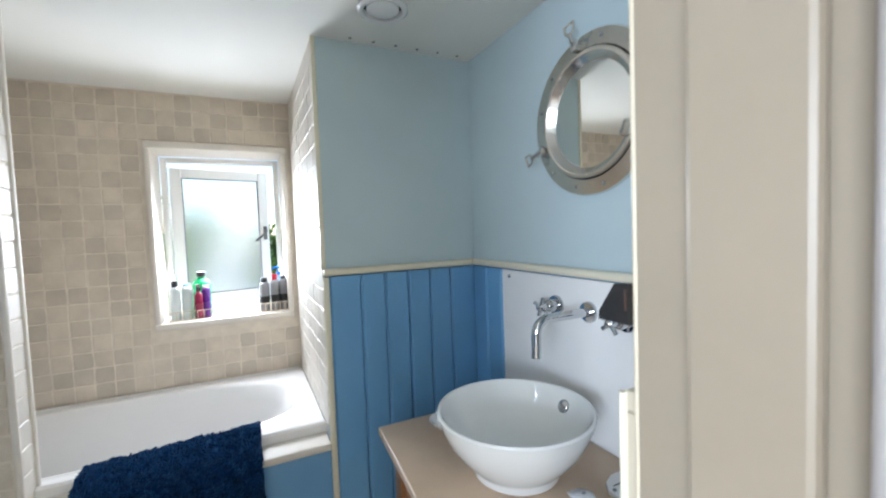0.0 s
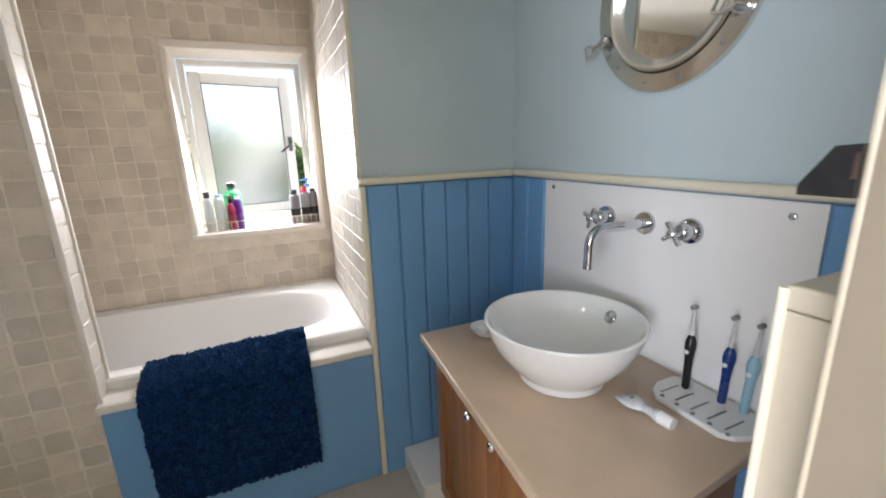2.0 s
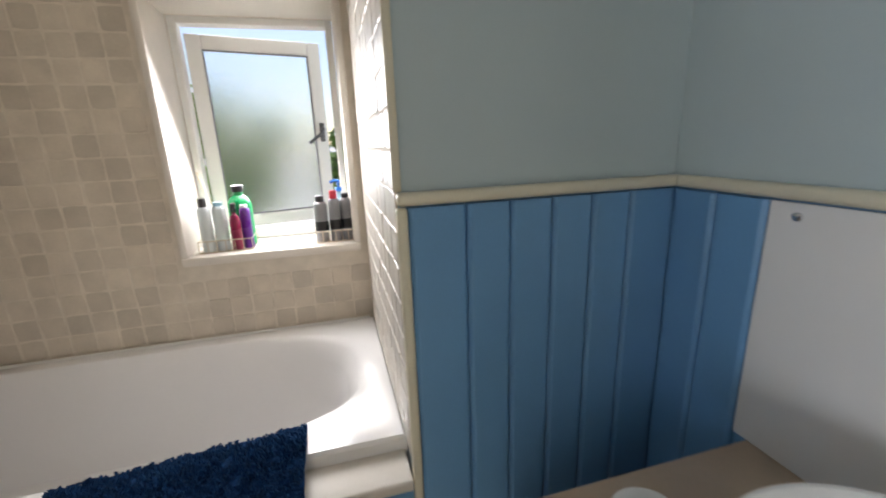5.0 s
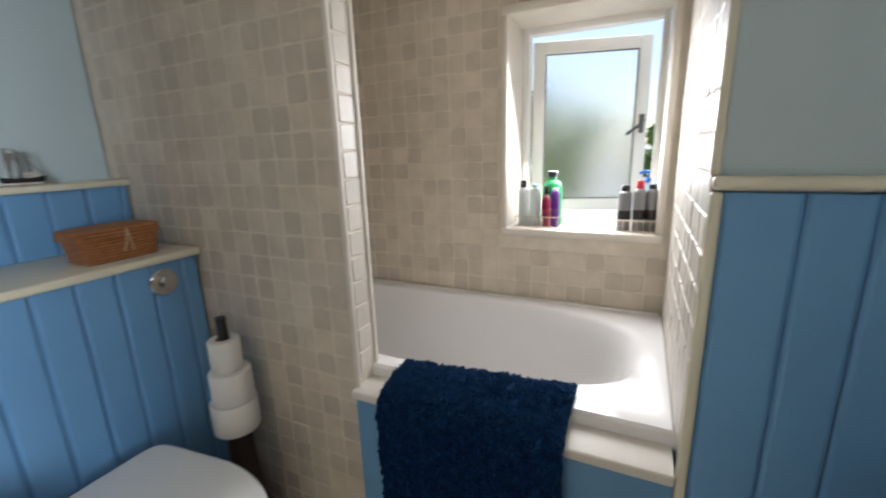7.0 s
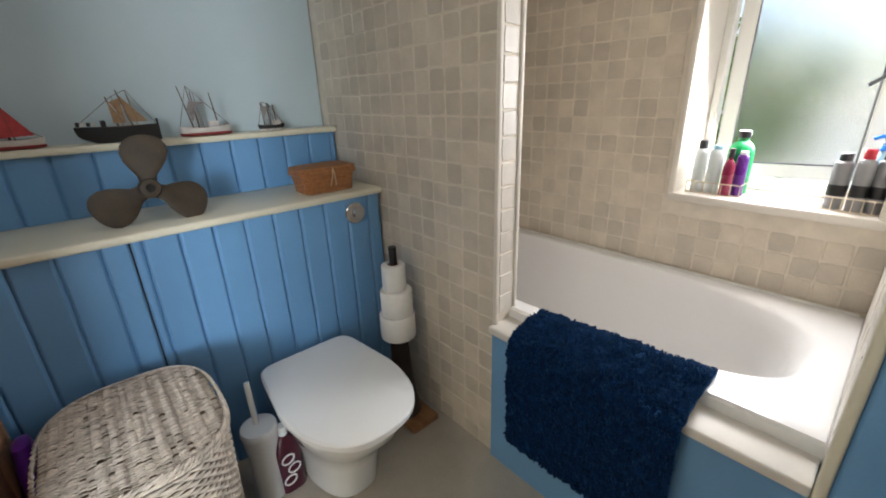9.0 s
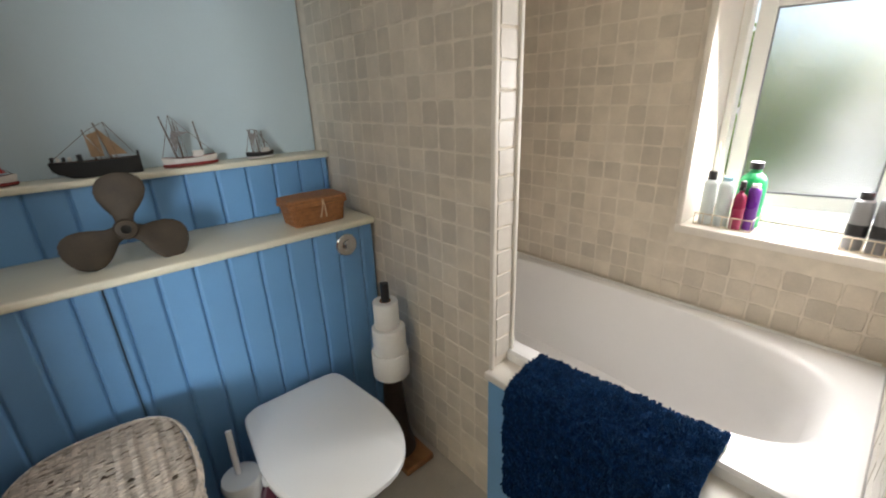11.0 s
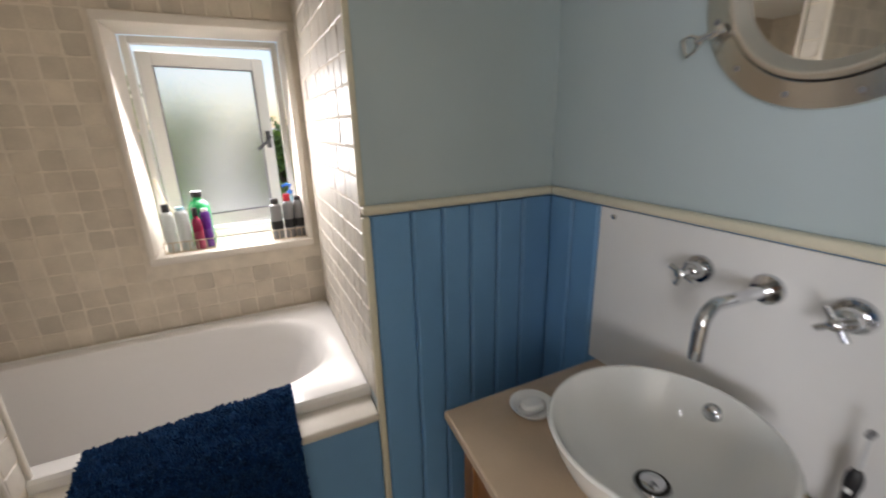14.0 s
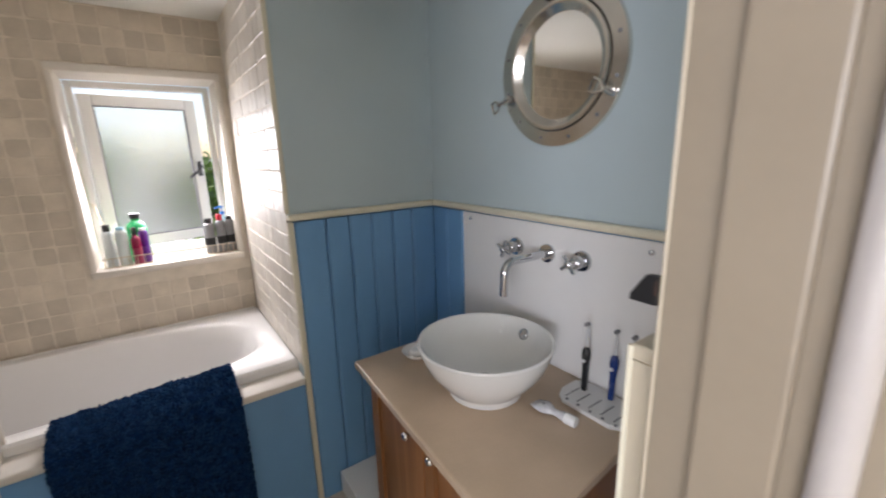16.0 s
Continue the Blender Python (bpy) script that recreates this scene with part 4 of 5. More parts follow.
def build_hamper(cx, cy, h):
    t = thing("laundry_hamper", "bleached wicker laundry hamper with a closed lid", "laundry basket")
    rnd = random.Random(7)
    rx, ry, pw = 0.225, 0.185, 3.0
    part("core", loft([ring(cx, cy, z, rx * k - 0.006, ry * k - 0.006, 40, pw) for z, k in ((0, 0.86), (h - 0.012, 0.98))]), M_CORE, t, smooth=True)

    def strand(vs, fs, a, b, r, lift, end=0.5):
        """One short plump strand between two points, bowed outward."""
        a, b = Vector(a), Vector(b)
        mid = (a + b) / 2 + lift
        d = (b - a).normalized()
        n1 = lift.normalized()
        n2 = d.cross(n1)
        o = len(vs)
        for p, k in ((a, end), (mid, 1.0), (b, end)):
            for j in range(5):
                q = 2 * math.pi * j / 5
                vs.append(tuple(p + r * k * (math.cos(q) * n1 + math.sin(q) * n2)))
        for s in range(2):
            for j in range(5):
                k = (j + 1) % 5
                fs.append((o + s * 5 + j, o + s * 5 + k, o + s * 5 + 5 + k, o + s * 5 + 5 + j))

    def mesh(name, vs, fs):
        me = bpy.data.meshes.new(name)
        me.from_pydata(vs, [], fs)
        for f in me.polygons:
            f.use_smooth = True
        me.materials.append(M_WICKER)
        ob = tagged(new(name, me), kind="stuff")
        ob.parent = t
        return ob

    # woven sides
    vs, fs = [], []
    rows, n = 44, 72
    for i in range(rows):
        z = 0.012 + (h - 0.04) * i / (rows - 1)
        k = 0.86 + 0.12 * z / h
        pts = ring(cx, cy, z, rx * k, ry * k, n, pw)
        for j in range(i % 2, n, 2):
            a, b = pts[j], pts[(j + 2) % n]
            out = Vector(((a[0] + b[0]) / 2 - cx, (a[1] + b[1]) / 2 - cy, 0)).normalized() * 0.008
            strand(vs, fs, a, b, 0.0062, out * 0.8)
    mesh("woven_side", vs, fs)
    # lid: short plump strands, laid brick-wise over broad ridges
    vs, fs = [], []
    rows = 22
    pitch = 2 * ry * 0.96 / rows
    for i in range(rows):
        y0 = cy - ry * 0.96 + pitch * (i + 0.5)
        v = (y0 - cy) / ry
        half = rx * (1 - abs(v) ** pw) ** (1 / pw) * 0.98
        ridge = 0.0022 * math.cos((y0 - cy) * 2 * math.pi / 0.038)
        m = max(6, int(half * 2 / 0.0066))
        for j in range(m):
            if rnd.random() < 0.075:
                continue
            x = cx - half + 2 * half * (j + 0.25 + 0.5 * (i % 2)) / m + rnd.uniform(-0.001, 0.001)
            dome = 0.012 * (1 - v * v) * (1 - ((x - cx) / rx) ** 2)
            z = h + 0.004 + dome + ridge
            s = pitch * rnd.uniform(0.55, 0.72)
            tilt = rnd.uniform(-0.0012, 0.0012)
            strand(vs, fs, (x + tilt, y0 - s, z), (x - tilt, y0 + s, z), rnd.uniform(0.0023, 0.0031), Vector((0, 0, rnd.uniform(0.0015, 0.003))), 0.7)
    mesh("woven_lid", vs, fs)
    part("lid_board", loft([ring(cx, cy, z, rx - 0.004, ry - 0.004, 40, pw) for z in (h - 0.012, h + 0.004)]), M_CORE, t)
    vs, fs = [], []
    for zz, gr in ((h - 0.006, 0.004), (h + 0.006, 0.001)):
        pts = ring(cx, cy, zz, rx + gr, ry + gr, 110, pw)
        for j in range(110):
            a, b = Vector(pts[j]), Vector(pts[(j + 2) % 110])
            out = Vector((a.x - cx, a.y - cy, 0)).normalized() * 0.005
            strand(vs, fs, a + Vector((0, 0, -0.006)), b + Vector((0, 0, 0.006)), 0.0048, out)
    mesh("plaited_rim", vs, fs)


build_hamper(-1.785, -0.975, 0.55)
bag = thing("purple_bag", "crumpled purple bag on the floor beside the hamper", "bag")
part("bag_body", loft([ring(-1.97, -1.2, z, 0.07 * k, 0.035 * k, 20, 2.4) for z, k in ((0, 0.9), (0.05, 1), (0.3, 0.95), (0.45, 0.8), (0.52, 0.5), (0.53, 0.1))]), M_PURPLE, bag, smooth=True)
bb = thing("blue_box", "bright blue plastic box on the floor by the hamper", "storage box")
part("box_body", box(-1.87, -1.79, -1.235, -1.175, 0.0, 0.36, 0.01), M_BLUEP, bb, smooth=True)
part("lid", box(-1.875, -1.785, -1.238, -1.172, 0.36, 0.378, 0.006), M_BLUEP, bb, smooth=True)

# ---- shelf things: propeller, basket ----


def build_propeller():
    t = thing("ship_propeller", "three-bladed tarnished bronze ship's propeller leaning on the shelf", "propeller")
    part("hub", lathe([(0.012, -0.026), (0.024, -0.03), (0.03, -0.015), (0.03, 0.02), (0.026, 0.032), (0.013, 0.034), (0.012, 0.0)], 28, (0, 0, 0), "X", False, False), M_BRONZE, t, smooth=True)
    part("bore", lathe([(0.0125, -0.02), (0.0125, 0.02)], 20, (0, 0, 0), "X"), M_DARK, t, "dark shaft bore")
    for ang in (87, 207, 336):
        rings = []
        for s, w, th in ((0.018, 0.022, 0.012), (0.04, 0.026, 0.011), (0.062, 0.042, 0.009), (0.085, 0.055, 0.0075), (0.108, 0.061, 0.006), (0.13, 0.058, 0.005), (0.146, 0.047, 0.004), (0.156, 0.031, 0.003), (0.1605, 0.012, 0.002)):
            tw = radians(16 - 70 * s)
            pts = []
            for i in range(18):
                a = 2 * math.pi * i / 18
                u, v = w * math.cos(a) + 0.012 * s / 0.18, th * math.sin(a)
                pts.append((u * math.sin(tw) + v * math.cos(tw), u * math.cos(tw) - v * math.sin(tw), s))
            rings.append(pts)
        b = part("blade", loft(rings), M_BRONZE, t, smooth=True)
        moved(b, Matrix.Rotation(radians(ang - 90), 4, "X"))
    moved(t, pose(-2.19, -0.768, 1.062, 0, -10, 0))


build_propeller()


def build_basket(cx, cy, z, lx, ly, h):
    t = thing("cane_basket", "small orange-brown cane basket with a tied lid on the shelf", "basket")
    part("liner", loft([ring(cx, cy, z + a, lx * k - 0.004, ly * k - 0.004, 36, 9) for a, k in ((0.001, 0.9), (h, 0.98))]), M_CORE, t)
    for name, z0, z1, k0, k1, rows in (("woven_band", 0.005, h - 0.004, 0.9, 0.98, 8), ("lid_band", h + 0.002, h + 0.022, 1.07, 1.05, 3)):
        for i in range(rows):
            f = i / (rows - 1)
            pts = ring(cx, cy, z + z0 + (z1 - z0) * f, lx * (k0 + (k1 - k0) * f), ly * (k0 + (k1 - k0) * f), 48, 9)
            pts = [((p[0] - cx) * (1 + 0.022 * (-1) ** (j + i)) + cx, (p[1] - cy) * (1 + 0.015 * (-1) ** (j + i)) + cy, p[2]) for j, p in enumerate(pts)]
            part(name, tube(pts + [pts[0]], 0.0055, 6), M_CANE, t, smooth=True)
    part("lid_top", loft([ring(cx, cy, z + h + a, lx * k, ly * k, 36, 9) for a, k in ((0.018, 1.05), (0.028, 1.02), (0.031, 0.8))]), M_CANE, t, smooth=True)
    for s in (-0.012, 0.012):
        part("tie", tube([(cx + lx * 1.1, cy + 0.01, z + h + 0.024), (cx + lx * 1.1 + 0.004, cy + 0.01 + s * 0.4, z + h * 0.9), (cx + lx * 1.0 + 0.004, cy + 0.008 + s, z + h * 0.35)], 0.0028, 6), M_CORD, t, "pale cord tie", True)


build_basket(-2.21, -0.19, 0.959, 0.066, 0.104, 0.072)

# ---- model boats on the ledge ----
LZ = 1.187


def hull_rings(l, w, h, sheer, keel, deep=False):
    rings = []
    for s in (-1, -0.9, -0.6, -0.2, 0.2, 0.6, 0.85, 1.0):
        k = max(0.06, (1 - abs(s) ** (2.2 if s > 0 else 4)) ** 0.6)
        zt = h + sheer * s * s
        zb = keel * max(0, (abs(s) - 0.5) * 2) ** 2
        if deep and s > 0:                          # full, upright stern
            zb, k = 0.0, max(0.45, k)
        rings.append([(-w * k, s * l / 2, zt), (-w * k * 0.95, s * l / 2, zt - 0.35 * (zt - zb)), (-w * k * 0.5, s * l / 2 * 0.97, zb + 0.08 * h), (0, s * l / 2 * 0.95, zb),
                      (w * k * 0.5, s * l / 2 * 0.97, zb + 0.08 * h), (w * k * 0.95, s * l / 2, zt - 0.35 * (zt - zb)), (w * k, s * l / 2, zt)])
    return rings


def build_boat(y, l, w, h, label, hull, deck, masts, stripe=None, house=None, sails=(), flip=False, x=-2.455, deep=False):
    t = thing("model_boat", label, "model boat", "model boats on the ledge")
    sheer = (0.08 if deep else 0.25) * h
    part("hull", loft(hull_rings(l, w, h, sheer, 0.5 * h, deep)), hull, t, smooth=True)
    part("deck", loft([[(p[0] * 0.9, p[1] * 0.97, p[2] - 0.002 + dz) for p in (r[0], r[-1])] for r in hull_rings(l, w, h, sheer, 0.5 * h, deep) for dz in (0.003,)], False, False, closed=False), deck, t)
    if stripe:
        part("waterline", loft([[(p[0] * 1.06, p[1] * 1.02, p[2] * 0.42 if i in (0, 6) else p[2] * 0.30) for i, p in enumerate(r)] for r in hull_rings(l * 0.98, w, h, 0, 0.3 * h)]), stripe, t, "painted waterline", True)
    if house:
        s, hl, hh, m = house
        part("wheelhouse", box(-w * 0.55, w * 0.55, s * l - hl / 2, s * l + hl / 2, h, h + hh, 0.002), m, t, "small wheelhouse")
    for s, mh, rake in masts:
        part("mast", tube([(0, s * l, h * 0.8), (0, s * l + rake, h + mh)], 0.0032, 6, taper=0.6), M_MAST, t, "dark mast")
    if deep:
        part("stern_post", box(-w * 0.3, w * 0.3, l * 0.49, l * 0.515, 0.0, h * 1.42, 0.002), hull, t)
        part("keel_block", box(-w * 0.3, w * 0.3, -l * 0.22, l * 0.49, 0.0, h * 0.2, 0.002), hull, t)
        for i in range(4):
            part("bulwark_block", box(-w * 0.5, w * 0.8, l * (-0.47 + 0.06 * i), l * (-0.43 + 0.06 * i), h * 1.12, h * (1.38 - 0.02 * i), 0.001), M_HULLW if i % 2 else M_HULL, t)
    if len(masts) > 1:
        bm = bmesh.new()
        pts = [(0, masts[0][0] * l, h + masts[0][1]), (0, masts[1][0] * l, h + masts[1][1])]
        tube([(0, -l * 0.48, h * 1.1), pts[0]], 0.0011, 4, bm)
        tube([pts[0], pts[1]], 0.0011, 4, bm)
        tube([pts[1], (0, l * 0.48, h * 1.15)], 0.0011, 4, bm)
        for sx in (-1, 1):
            for p in pts:
                tube([(sx * w * 0.9, p[1] + 0.012, h), p], 0.0009, 4, bm)
        tagged(part("rigging", bm, M_MAST, t, "fine rigging lines"), kind="stuff")
    for y0, z0, y1, z1, y2, z2, m in sails:
        bm = bmesh.new()
        a = [(0.001 + 0.004, y0, z0), (0.001, y1, z1), (0.001 + 0.008, y2, z2)]
        b = [(p[0] + 0.0016, p[1], p[2]) for p in a]
        loft([a, b], bm=bm)
        part("sail", bm, m, t)
    moved(t, pose(x, y, LZ, 0, 0, 180 if flip else 0))
    return t


build_boat(-0.78, 0.228, 0.026, 0.05, "black model fishing smack with tan sails on the ledge", M_HULL, M_MAST, [(0.02, 0.095, -0.016), (0.2, 0.115, -0.026)],
           house=(-0.16, 0.014, 0.022, M_HULL), sails=((-0.008, 0.062, -0.01, 0.13, 0.026, 0.062, M_SAIL), (0.026, 0.062, -0.006, 0.128, 0.024, 0.14, M_SAIL), (0.04, 0.064, 0.024, 0.15, 0.088, 0.064, M_SAIL)), deep=True)
build_boat(-0.515, 0.178, 0.02, 0.03, "white and red model fishing boat with three masts", M_HULLW, M_HULLR, [(-0.22, 0.145, -0.028), (-0.12, 0.125, -0.008), (0.26, 0.122, -0.014)],
           stripe=M_HULLR, house=(0.16, 0.034, 0.022, M_HULLW), sails=((-0.052, 0.095, -0.04, 0.125, 0.01, 0.118, M_NET), (-0.04, 0.05, -0.05, 0.1, -0.022, 0.1, M_NET)))
build_boat(-0.27, 0.108, 0.016, 0.022, "small black and white model trawler", M_HULL, M_MAST, [(-0.24, 0.09, -0.006), (-0.02, 0.085, -0.006), (0.22, 0.08, -0.008)], stripe=M_HULLW, house=(0.2, 0.03, 0.018, M_HULLW),
           sails=((-0.03, 0.04, -0.034, 0.1, -0.006, 0.095, M_NET),))
build_boat(-1.045, 0.155, 0.02, 0.028, "white model sailing boat with red sails", M_HULLW, M_HULLR, [(0.0, 0.12, 0.0), (-0.3, 0.09, 0.0)], stripe=M_HULLR,
           sails=((-0.05, 0.035, 0.0, 0.13, 0.058, 0.04, M_SAILR), (-0.06, 0.036, -0.002, 0.12, -0.006, 0.036, M_SAILR)))

# ---- doorway: linings, keep, boxed cupboard, the open door ----
jamb = tagged(new("door_frame"), "cream painted door frame with a rebate", "door frame", kind="structure")
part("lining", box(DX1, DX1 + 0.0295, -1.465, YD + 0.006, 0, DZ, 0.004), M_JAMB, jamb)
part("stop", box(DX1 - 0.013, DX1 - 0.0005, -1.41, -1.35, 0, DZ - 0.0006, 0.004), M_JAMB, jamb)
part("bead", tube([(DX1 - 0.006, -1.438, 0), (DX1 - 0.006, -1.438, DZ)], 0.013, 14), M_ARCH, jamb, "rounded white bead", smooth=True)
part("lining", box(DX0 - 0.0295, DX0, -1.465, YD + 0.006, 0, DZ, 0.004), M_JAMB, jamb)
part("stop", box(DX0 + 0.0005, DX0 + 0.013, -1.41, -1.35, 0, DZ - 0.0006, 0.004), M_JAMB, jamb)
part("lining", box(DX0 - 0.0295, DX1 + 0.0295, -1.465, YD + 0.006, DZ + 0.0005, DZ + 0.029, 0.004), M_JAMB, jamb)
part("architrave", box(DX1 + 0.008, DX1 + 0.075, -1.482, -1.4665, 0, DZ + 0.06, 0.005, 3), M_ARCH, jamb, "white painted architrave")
# pale strip on the worn edge, which also carries the edge's highlight as colour
part("arris", tube([(DX1 + 0.0025, YD + 0.0045, 0.002), (DX1 + 0.0025, YD + 0.0045, DZ - 0.002)], 0.0028, 10), M_BOXING, jamb, "worn pale cream edge with its highlight painted in", True)
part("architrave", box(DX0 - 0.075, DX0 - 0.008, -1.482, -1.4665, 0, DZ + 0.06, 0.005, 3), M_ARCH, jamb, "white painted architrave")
for z in (1.176, 1.14):
    part("nail_hole", lathe([(0.0035, 0.0003), (0.0005, 0.0005)], 8, (DX1, YD - 0.006, z), "X"), M_DARK, jamb, "dark nail head")

keep = thing("latch_keep", "black iron latch keep on the door frame", "latch keep")
rings = []
for x in (DX1 - 0.004, DX1 + 0.003):
    rings.append([(x, YD + 0.0065, 1.252), (x, YD + 0.032, 1.252), (x, YD + 0.032, 1.258), (x, YD + 0.018, 1.279), (x, YD + 0.0065, 1.280)])
part("plate", loft(rings), M_IRON, keep)
part("hook", box(DX1 - 0.006, DX1 - 0.0045, YD + 0.0065, YD + 0.009, 1.262, 1.276, 0.0006), M_RUST, keep, "rusty worn hook")

cup = thing("boxed_cupboard", "tall cream painted boxing beside the doorway", "boxing")
part("carcass", box(-0.592, -0.03, YD + 0.001, -1.26, 0, 1.165, 0.002), M_BOXING, cup)
part("top", box(-0.592, -0.03, YD + 0.001, -1.26, 1.1655, 1.184, 0.003), M_BOXING, cup)
part("edge_bead", tube([(-0.592, -1.26, 0.002), (-0.592, -1.26, 1.182)], 0.0035, 8), M_CREAM, cup, "pale cream edge", True)


def build_door(angle):
    d = tagged(new("door_1"), "ledged pine plank door swung wide open with an iron latch", "door", kind="structure")
    w, h, n = 0.69, 1.93, 5
    bw = w / n
    for i in range(n):
        part("plank", box(i * bw + 0.0035, (i + 1) * bw - 0.0035, -0.012, 0.012, 0.012, h, 0.004), M_PINE, d)
        if i:
            part("groove_strip", box(i * bw - 0.0034, i * bw + 0.0034, -0.006, 0.006, 0.012, h), M_WHITE, d, "white painted groove")
    for z in (0.22, 0.95, 1.68):
        part("ledge_rail", box(0.03, w - 0.03, 0.0125, 0.034, z, z + 0.11, 0.004), M_PINE, d)
    p = w - 0.075
    hd = part("latch_handle", tube([(p, -0.014, 1.36), (p, -0.03, 1.33), (p + 0.004, -0.05, 1.29), (p + 0.006, -0.056, 1.25), (p + 0.004, -0.05, 1.2), (p, -0.028, 1.175), (p, -0.014, 1.16)], 0.0085, 10), M_IRON, d, "black iron pull handle", True)
    for z in (1.365, 1.155):
        part("rose", lathe([(0.021, -0.0125), (0.021, -0.016), (0.012, -0.02), (0.001, -0.0205)], 18, (p, 0, z), "Y"), M_IRON, hd, smooth=True)
    part("thumb_press", tube([(p, -0.018, 1.345), (p + 0.004, -0.04, 1.35), (p + 0.008, -0.055, 1.345)], 0.006, 8), M_IRON, hd, smooth=True)
    for z in (0.27, 1.73):
        part("hinge", box(0.0, 0.3, 0.0345, 0.038, z, z + 0.035, 0.001), M_IRON, d, "black strap hinge")
    moved(d, pose(DX0 + 0.005, YD + 0.045, 0, 0, 0, angle))
    return d


build_door(178)

# ---- ceiling fittings ----
def build_downlight(x, y, watts):
    t = thing("downlight", "round recessed ceiling downlight with a chrome rim", "ceiling light", "ceiling downlights")
    part("rim", lathe([(0.036, -0.001), (0.055, -0.001), (0.056, -0.004), (0.05, -0.008), (0.038, -0.006)], 36, (x, y, ZC), cap0=False, cap1=False), M_CHROME, t, smooth=True)
    part("lens", lathe([(0.036, -0.0015), (0.001, -0.0015)], 28, (x, y, ZC), cap0=False), M_SEAT, t, "pale lens")
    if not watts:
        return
    lamp = new("ceiling_fill_lamp", bpy.data.lights.new("ceiling_fill_lamp", "AREA"))
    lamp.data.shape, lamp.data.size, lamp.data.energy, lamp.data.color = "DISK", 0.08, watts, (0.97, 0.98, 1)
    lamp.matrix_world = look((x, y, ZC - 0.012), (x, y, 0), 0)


# unseen fitting, added so its lamp fills the toilet side with light
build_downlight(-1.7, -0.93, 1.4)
build_downlight(-1.75, 0.31, 0)                     # switched off, over the bath
fan = thing("ceiling_vent", "round white ceiling extractor vent", "vent")
FX, FY = -0.45, -0.27
part("rim", lathe([(0.075, -0.001), (0.078, -0.012), (0.07, -0.018), (0.06, -0.016), (0.058, -0.001)], 40, (FX, FY, ZC), cap0=False, cap1=False), M_SEAT, fan, smooth=True)
part("cone", lathe([(0.05, -0.003), (0.05, -0.012), (0.03, -0.02), (0.001, -0.021)], 32, (FX, FY, ZC)), M_SEAT, fan, smooth=True)
part("throat", lathe([(0.058, -0.0015), (0.05, -0.0016)], 32, (FX, FY, ZC), cap0=False, cap1=False), M_DARK, fan, "dark vent gap")
for i in range(6):
    part("screw_head", lathe([(0.006, -0.0005), (0.005, -0.003), (0.0005, -0.004)], 10, (-0.07 - 0.085 * i, -0.035, ZC)), M_GREYP, ceiling, "dark screw head")

# ---- outside the window ----
tagged(part("ground", box(-400, 400, -400, 800, -0.6, -0.5), M_RENDER), "pale sunlit gravel outside", "ground", kind="structure")


def build_bush(x, y, rx, rz, seed, count, label):
    rnd = random.Random(seed)
    t = thing("tree", label, "tree", "garden trees")
    base = -0.5
    part("trunk", tube([(x, y, base), (x + 0.1, y, base + rz * 0.5), (x - 0.05, y + 0.1, base + rz)], 0.12, 8, taper=0.5), M_BARK, t, smooth=True)
    for i in range(6):
        a = rnd.uniform(0, 6.28)
        part("limb", tube([(x, y, base + rz * 0.5), (x + 0.4 * rx * math.cos(a), y + 0.4 * rx * math.sin(a), base + rz * rnd.uniform(0.8, 1.2)),
                           (x + 0.8 * rx * math.cos(a), y + 0.8 * rx * math.sin(a), base + rz * rnd.uniform(1.1, 1.6))], 0.05, 6, taper=0.3), M_BARK, t)
    cl = [(Vector((rnd.gauss(0, 0.45) * rx, rnd.gauss(0, 0.45) * rx, rz * (1.1 + rnd.gauss(0, 0.38)))), rnd.uniform(0.2, 0.45) * rx) for _ in range(26)]
    vs, fs = [], []
    for _ in range(count):
        c, r = rnd.choice(cl)
        p = Vector((x, y, base)) + c + Vector((rnd.gauss(0, 1), rnd.gauss(0, 1), rnd.gauss(0, 1))) * r * 0.5
        u = Vector((rnd.gauss(0, 1), rnd.gauss(0, 1), rnd.gauss(0, 1))).normalized()
        v = u.orthogonal().normalized()
        s = rnd.uniform(0.05, 0.1)
        o = len(vs)
        vs += [tuple(p - u * s), tuple(p + v * s * 0.5), tuple(p + u * s), tuple(p - v * s * 0.5)]
        fs.append((o, o + 1, o + 2, o + 3))
    me = bpy.data.meshes.new("crown")
    me.from_pydata(vs, [], fs)
    me.materials.append(M_LEAF)
    ob = tagged(new("crown", me), kind="stuff")
    ob.parent = t


build_bush(-2.2, 6.0, 1.0, 1.15, 3, 5000, "leafy garden tree seen through frosted glass")
build_bush(-0.1, 8.5, 0.9, 1.0, 5, 5000, "dark leafy shrub seen past the open casement")

tagged(part("grout_return", box(XE - 0.004, XE + 0.001, 0.0005, YB + 0.008, 0.606, ZC), M_GROUT), "grouted bed of the tiled return", "wall", kind="structure")

# ---- boards and tiles, piece by piece ----
boards(pan_end, "x", -0.006, -1, [XE + 0.0158] + even(-0.49, 0.0923, 4) + [-0.0062], 0.001, 1.165)
boards(pan_sink, "y", -0.006, -1, [-0.222, -0.12, -0.0186], 0.001, 1.165)
boards(pan_sink, "y", -0.006, -1, [-1.255, -1.142, -1.03], 0.001, 1.165)
SEAM = -0.862                                       # joint of the access panel
low = [YD + 0.002] + even(-1.2195, 0.0966, 12) + [-0.004]
boards(box_low, "y", XT - 0.012, 1, [e for e in low if e < SEAM] + [SEAM - 0.0012], 0.001, 0.9335)
boards(box_low, "y", XT - 0.012, 1, [SEAM + 0.0012] + [e for e in low if e > SEAM], 0.001, 0.9335)
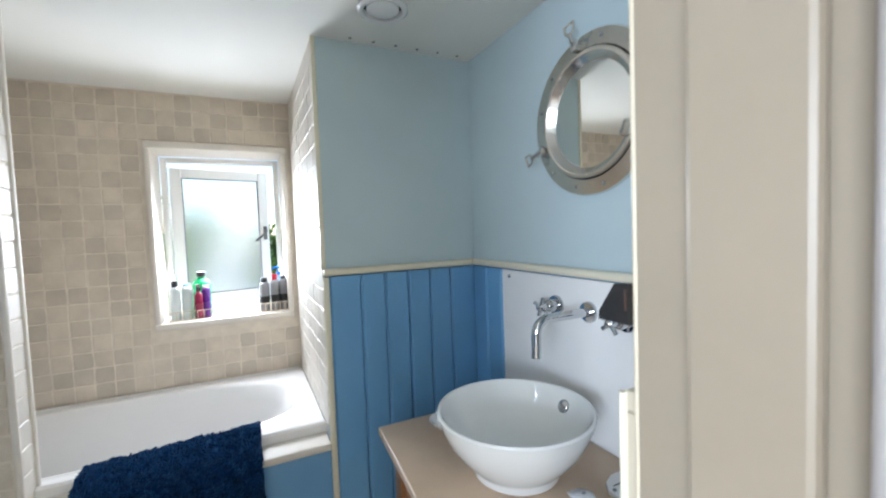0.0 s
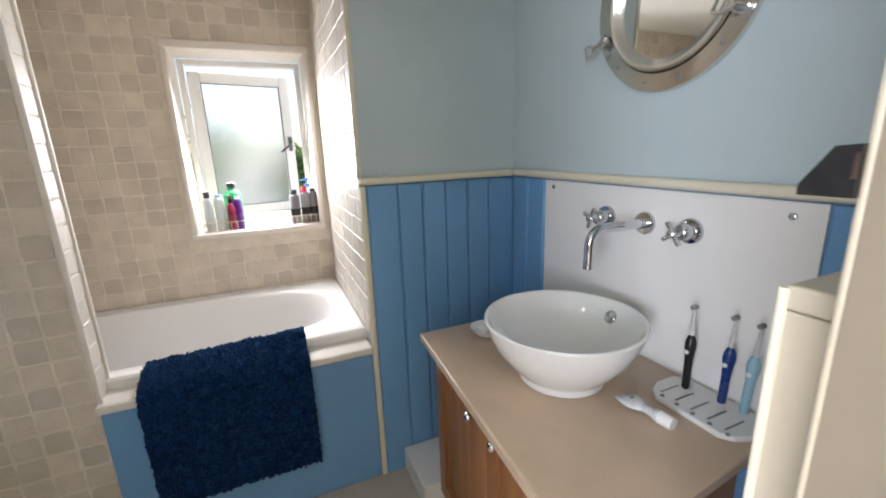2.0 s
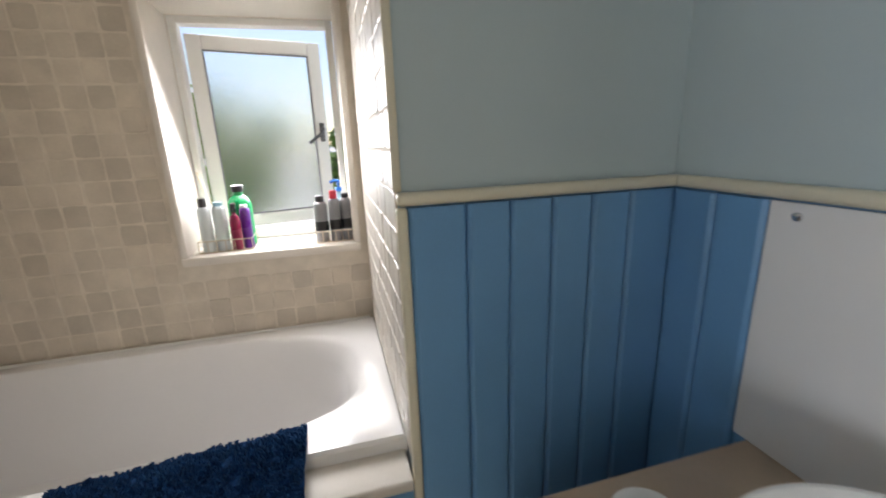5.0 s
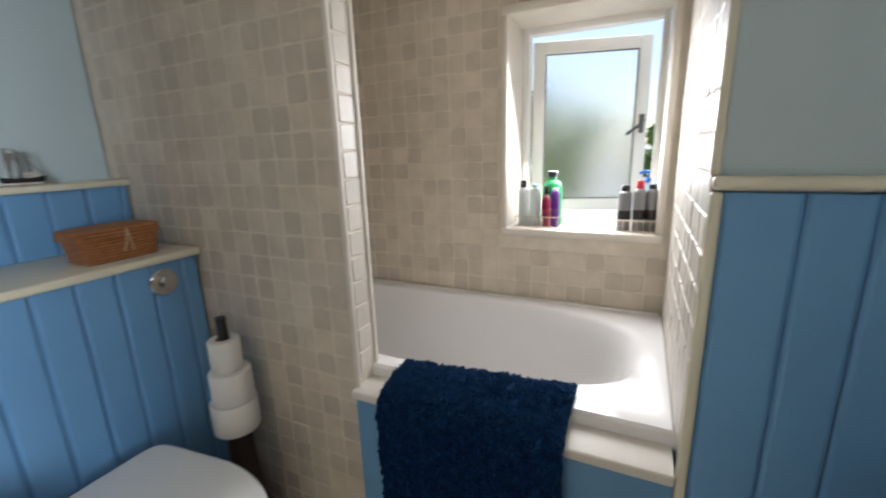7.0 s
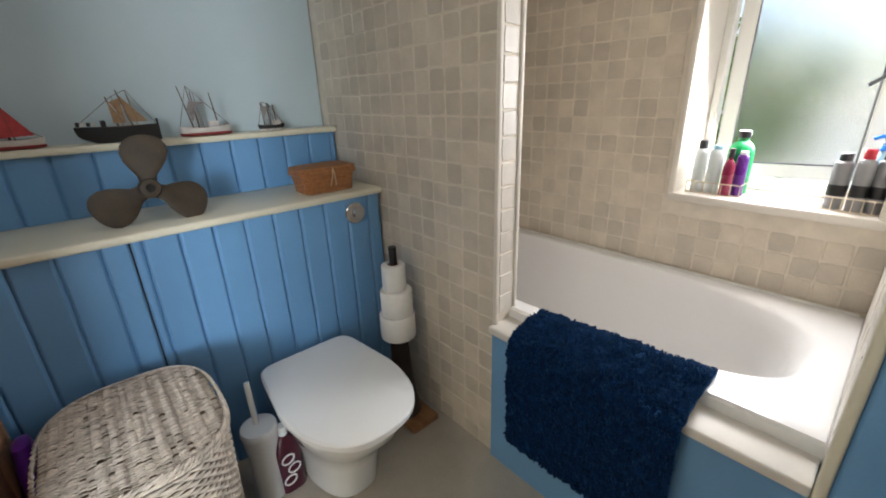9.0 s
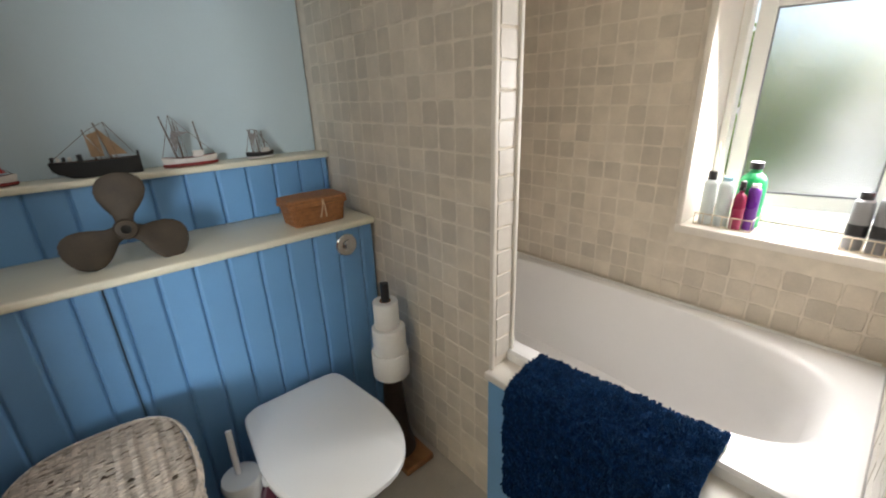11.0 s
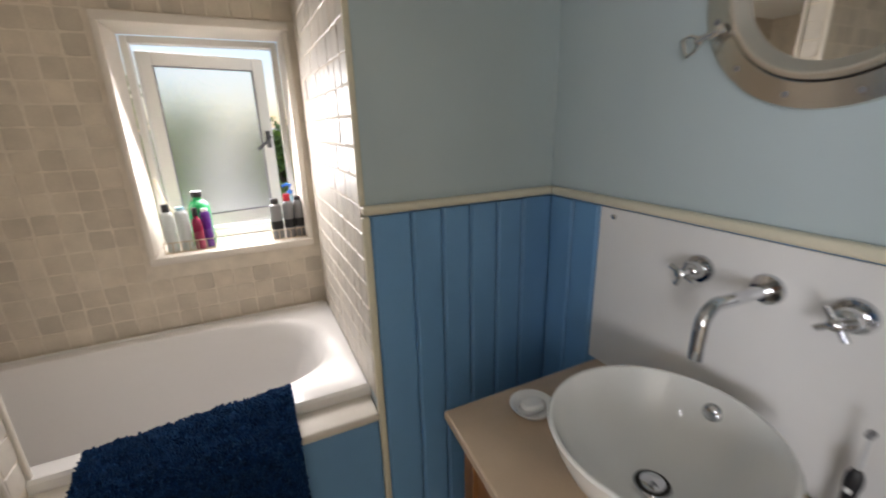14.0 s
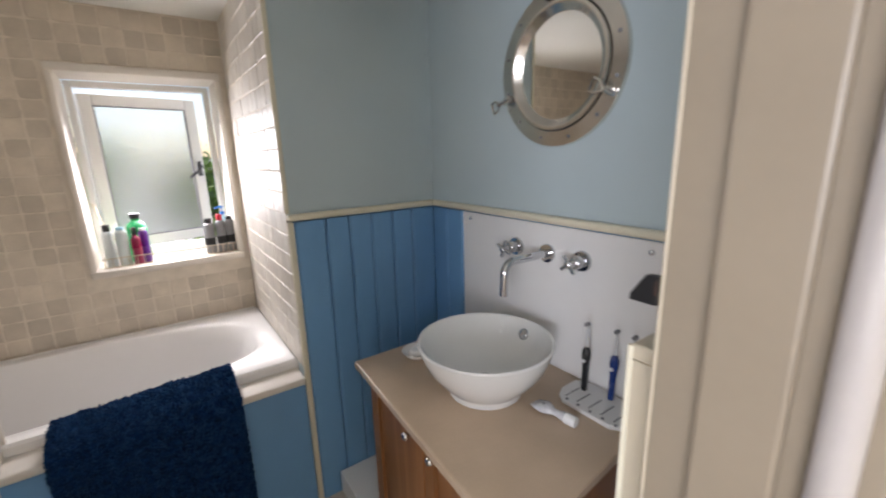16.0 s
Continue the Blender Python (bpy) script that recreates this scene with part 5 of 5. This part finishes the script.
part("panel_seam", box(XT - 0.0119, XT - 0.0035, SEAM - 0.0011, SEAM + 0.0011, 0.001, 0.9335), M_DARK, box_low, "dark joint of the access panel")
boards(box_up, "y", XU - 0.012, 1, [YD + 0.002] + even(-1.1875, 0.1055, 11) + [-0.004], 0.9595, 1.1645)

trnd = random.Random(11)


def tile_meshes(size, thick, count, material, name):
    out = []
    for k in range(count):
        rings = []
        cor = []
        n = 12
        offs = [trnd.uniform(-0.0016, 0.0012) for _ in range(n)]
        for zz, ins in ((0, 0.0), (thick * 0.6, 0.0), (thick, 0.0018)):
            pts = []
            for i in range(n):
                a = 2 * math.pi * (i + 0.5) / n
                c, s = math.cos(a), math.sin(a)
                q = 1 / max(abs(c), abs(s))
                q = min(q, 1.34)
                r = size / 2 + offs[i] - ins
                pts.append((c * q * r, s * q * r, zz))
            rings.append(pts)
        bm = loft(rings, False, True)
        me = bpy.data.meshes.new(name)
        bm.to_mesh(me)
        bm.free()
        me.materials.append(material)
        out.append(me)
    return out


TP = 0.073
stone = tile_meshes(TP - 0.0038, 0.0048, 8, M_TILE, "tile")
gloss = tile_meshes(TP - 0.0038, 0.0048, 8, M_GLOSSTILE, "tile")


def tiles(parent, meshes, origin, u, v, nrm, nu, nv, skip=None, extra=None):
    """Lay a grid of tiles; extra: a test for those that go into one joined part."""
    u, v, nrm = Vector(u), Vector(v), Vector(nrm)
    vs, fs = [], []
    for j in range(nv):
        for i in range(nu):
            c = Vector(origin) + u * (i + 0.5) * TP + v * (j + 0.5) * TP + u * trnd.uniform(-0.0012, 0.0012) + v * trnd.uniform(-0.0012, 0.0012)
            if skip and skip(c):
                continue
            me = trnd.choice(meshes)
            rot = Matrix((u, v, nrm)).transposed().to_4x4()
            m = Matrix.Translation(c + nrm * trnd.uniform(-0.0012, 0.0006)) @ rot @ pose(0, 0, 0, trnd.uniform(-0.8, 0.8), trnd.uniform(-0.8, 0.8), 90 * trnd.randint(0, 3) + trnd.uniform(-1.2, 1.2))
            if extra and extra(c):
                o = len(vs)
                vs += [tuple(m @ q.co) for q in me.vertices]
                fs += [tuple(o + k for k in p.vertices) for p in me.polygons]
                continue
            ob = new("tile", me)
            ob.parent = parent
            ob.matrix_basis = m
    if vs:
        me = bpy.data.meshes.new("tiles_far")
        me.from_pydata(vs, [], fs)
        me.materials.append(M_TILEJOIN)
        ob = tagged(new("tiles_far", me), kind="stuff")
        ob.parent = parent


M_TILEJOIN = mat("tumbled_limestone_tile_far", (0.59, 0.52, 0.425), 0.45, var=0.11, scale=11, fine=140, bump=0.3, island=0.1, rvar=0.14)
in_window = lambda c: WX0 - 0.05 < c.x < WX1 + 0.05 and WZ0 - 0.055 < c.z < WZ1 + 0.055
nb = int((XE - XW) / TP) + 1
tiles(wall_back, stone, (XE - 0.004 - nb * TP, YB + 0.0105, 0.612), (1, 0, 0), (0, 0, 1), (0, -1, 0), nb, 19, in_window, lambda c: c.x < -1.8)
tiles(wall_end, gloss, (XE - 0.0015, 0.001 + 11 * TP, 0.612), (0, -1, 0), (0, 0, 1), (-1, 0, 0), 11, 19)
nt = 15
tiles(wall_tiled, stone, (XJ - 0.006 - nt * TP, 0.0105, 0.0), (1, 0, 0), (0, 0, 1), (0, -1, 0), nt, 27, lambda c: c.x < XW + 0.03, lambda c: c.x < -2.1 or c.z < 0.08)
tiles(wall_tiled, gloss, (XJ - 0.0002, 0.018, 0.6), (0, 1, 0), (0, 0, 1), (1, 0, 0), 1, 19)
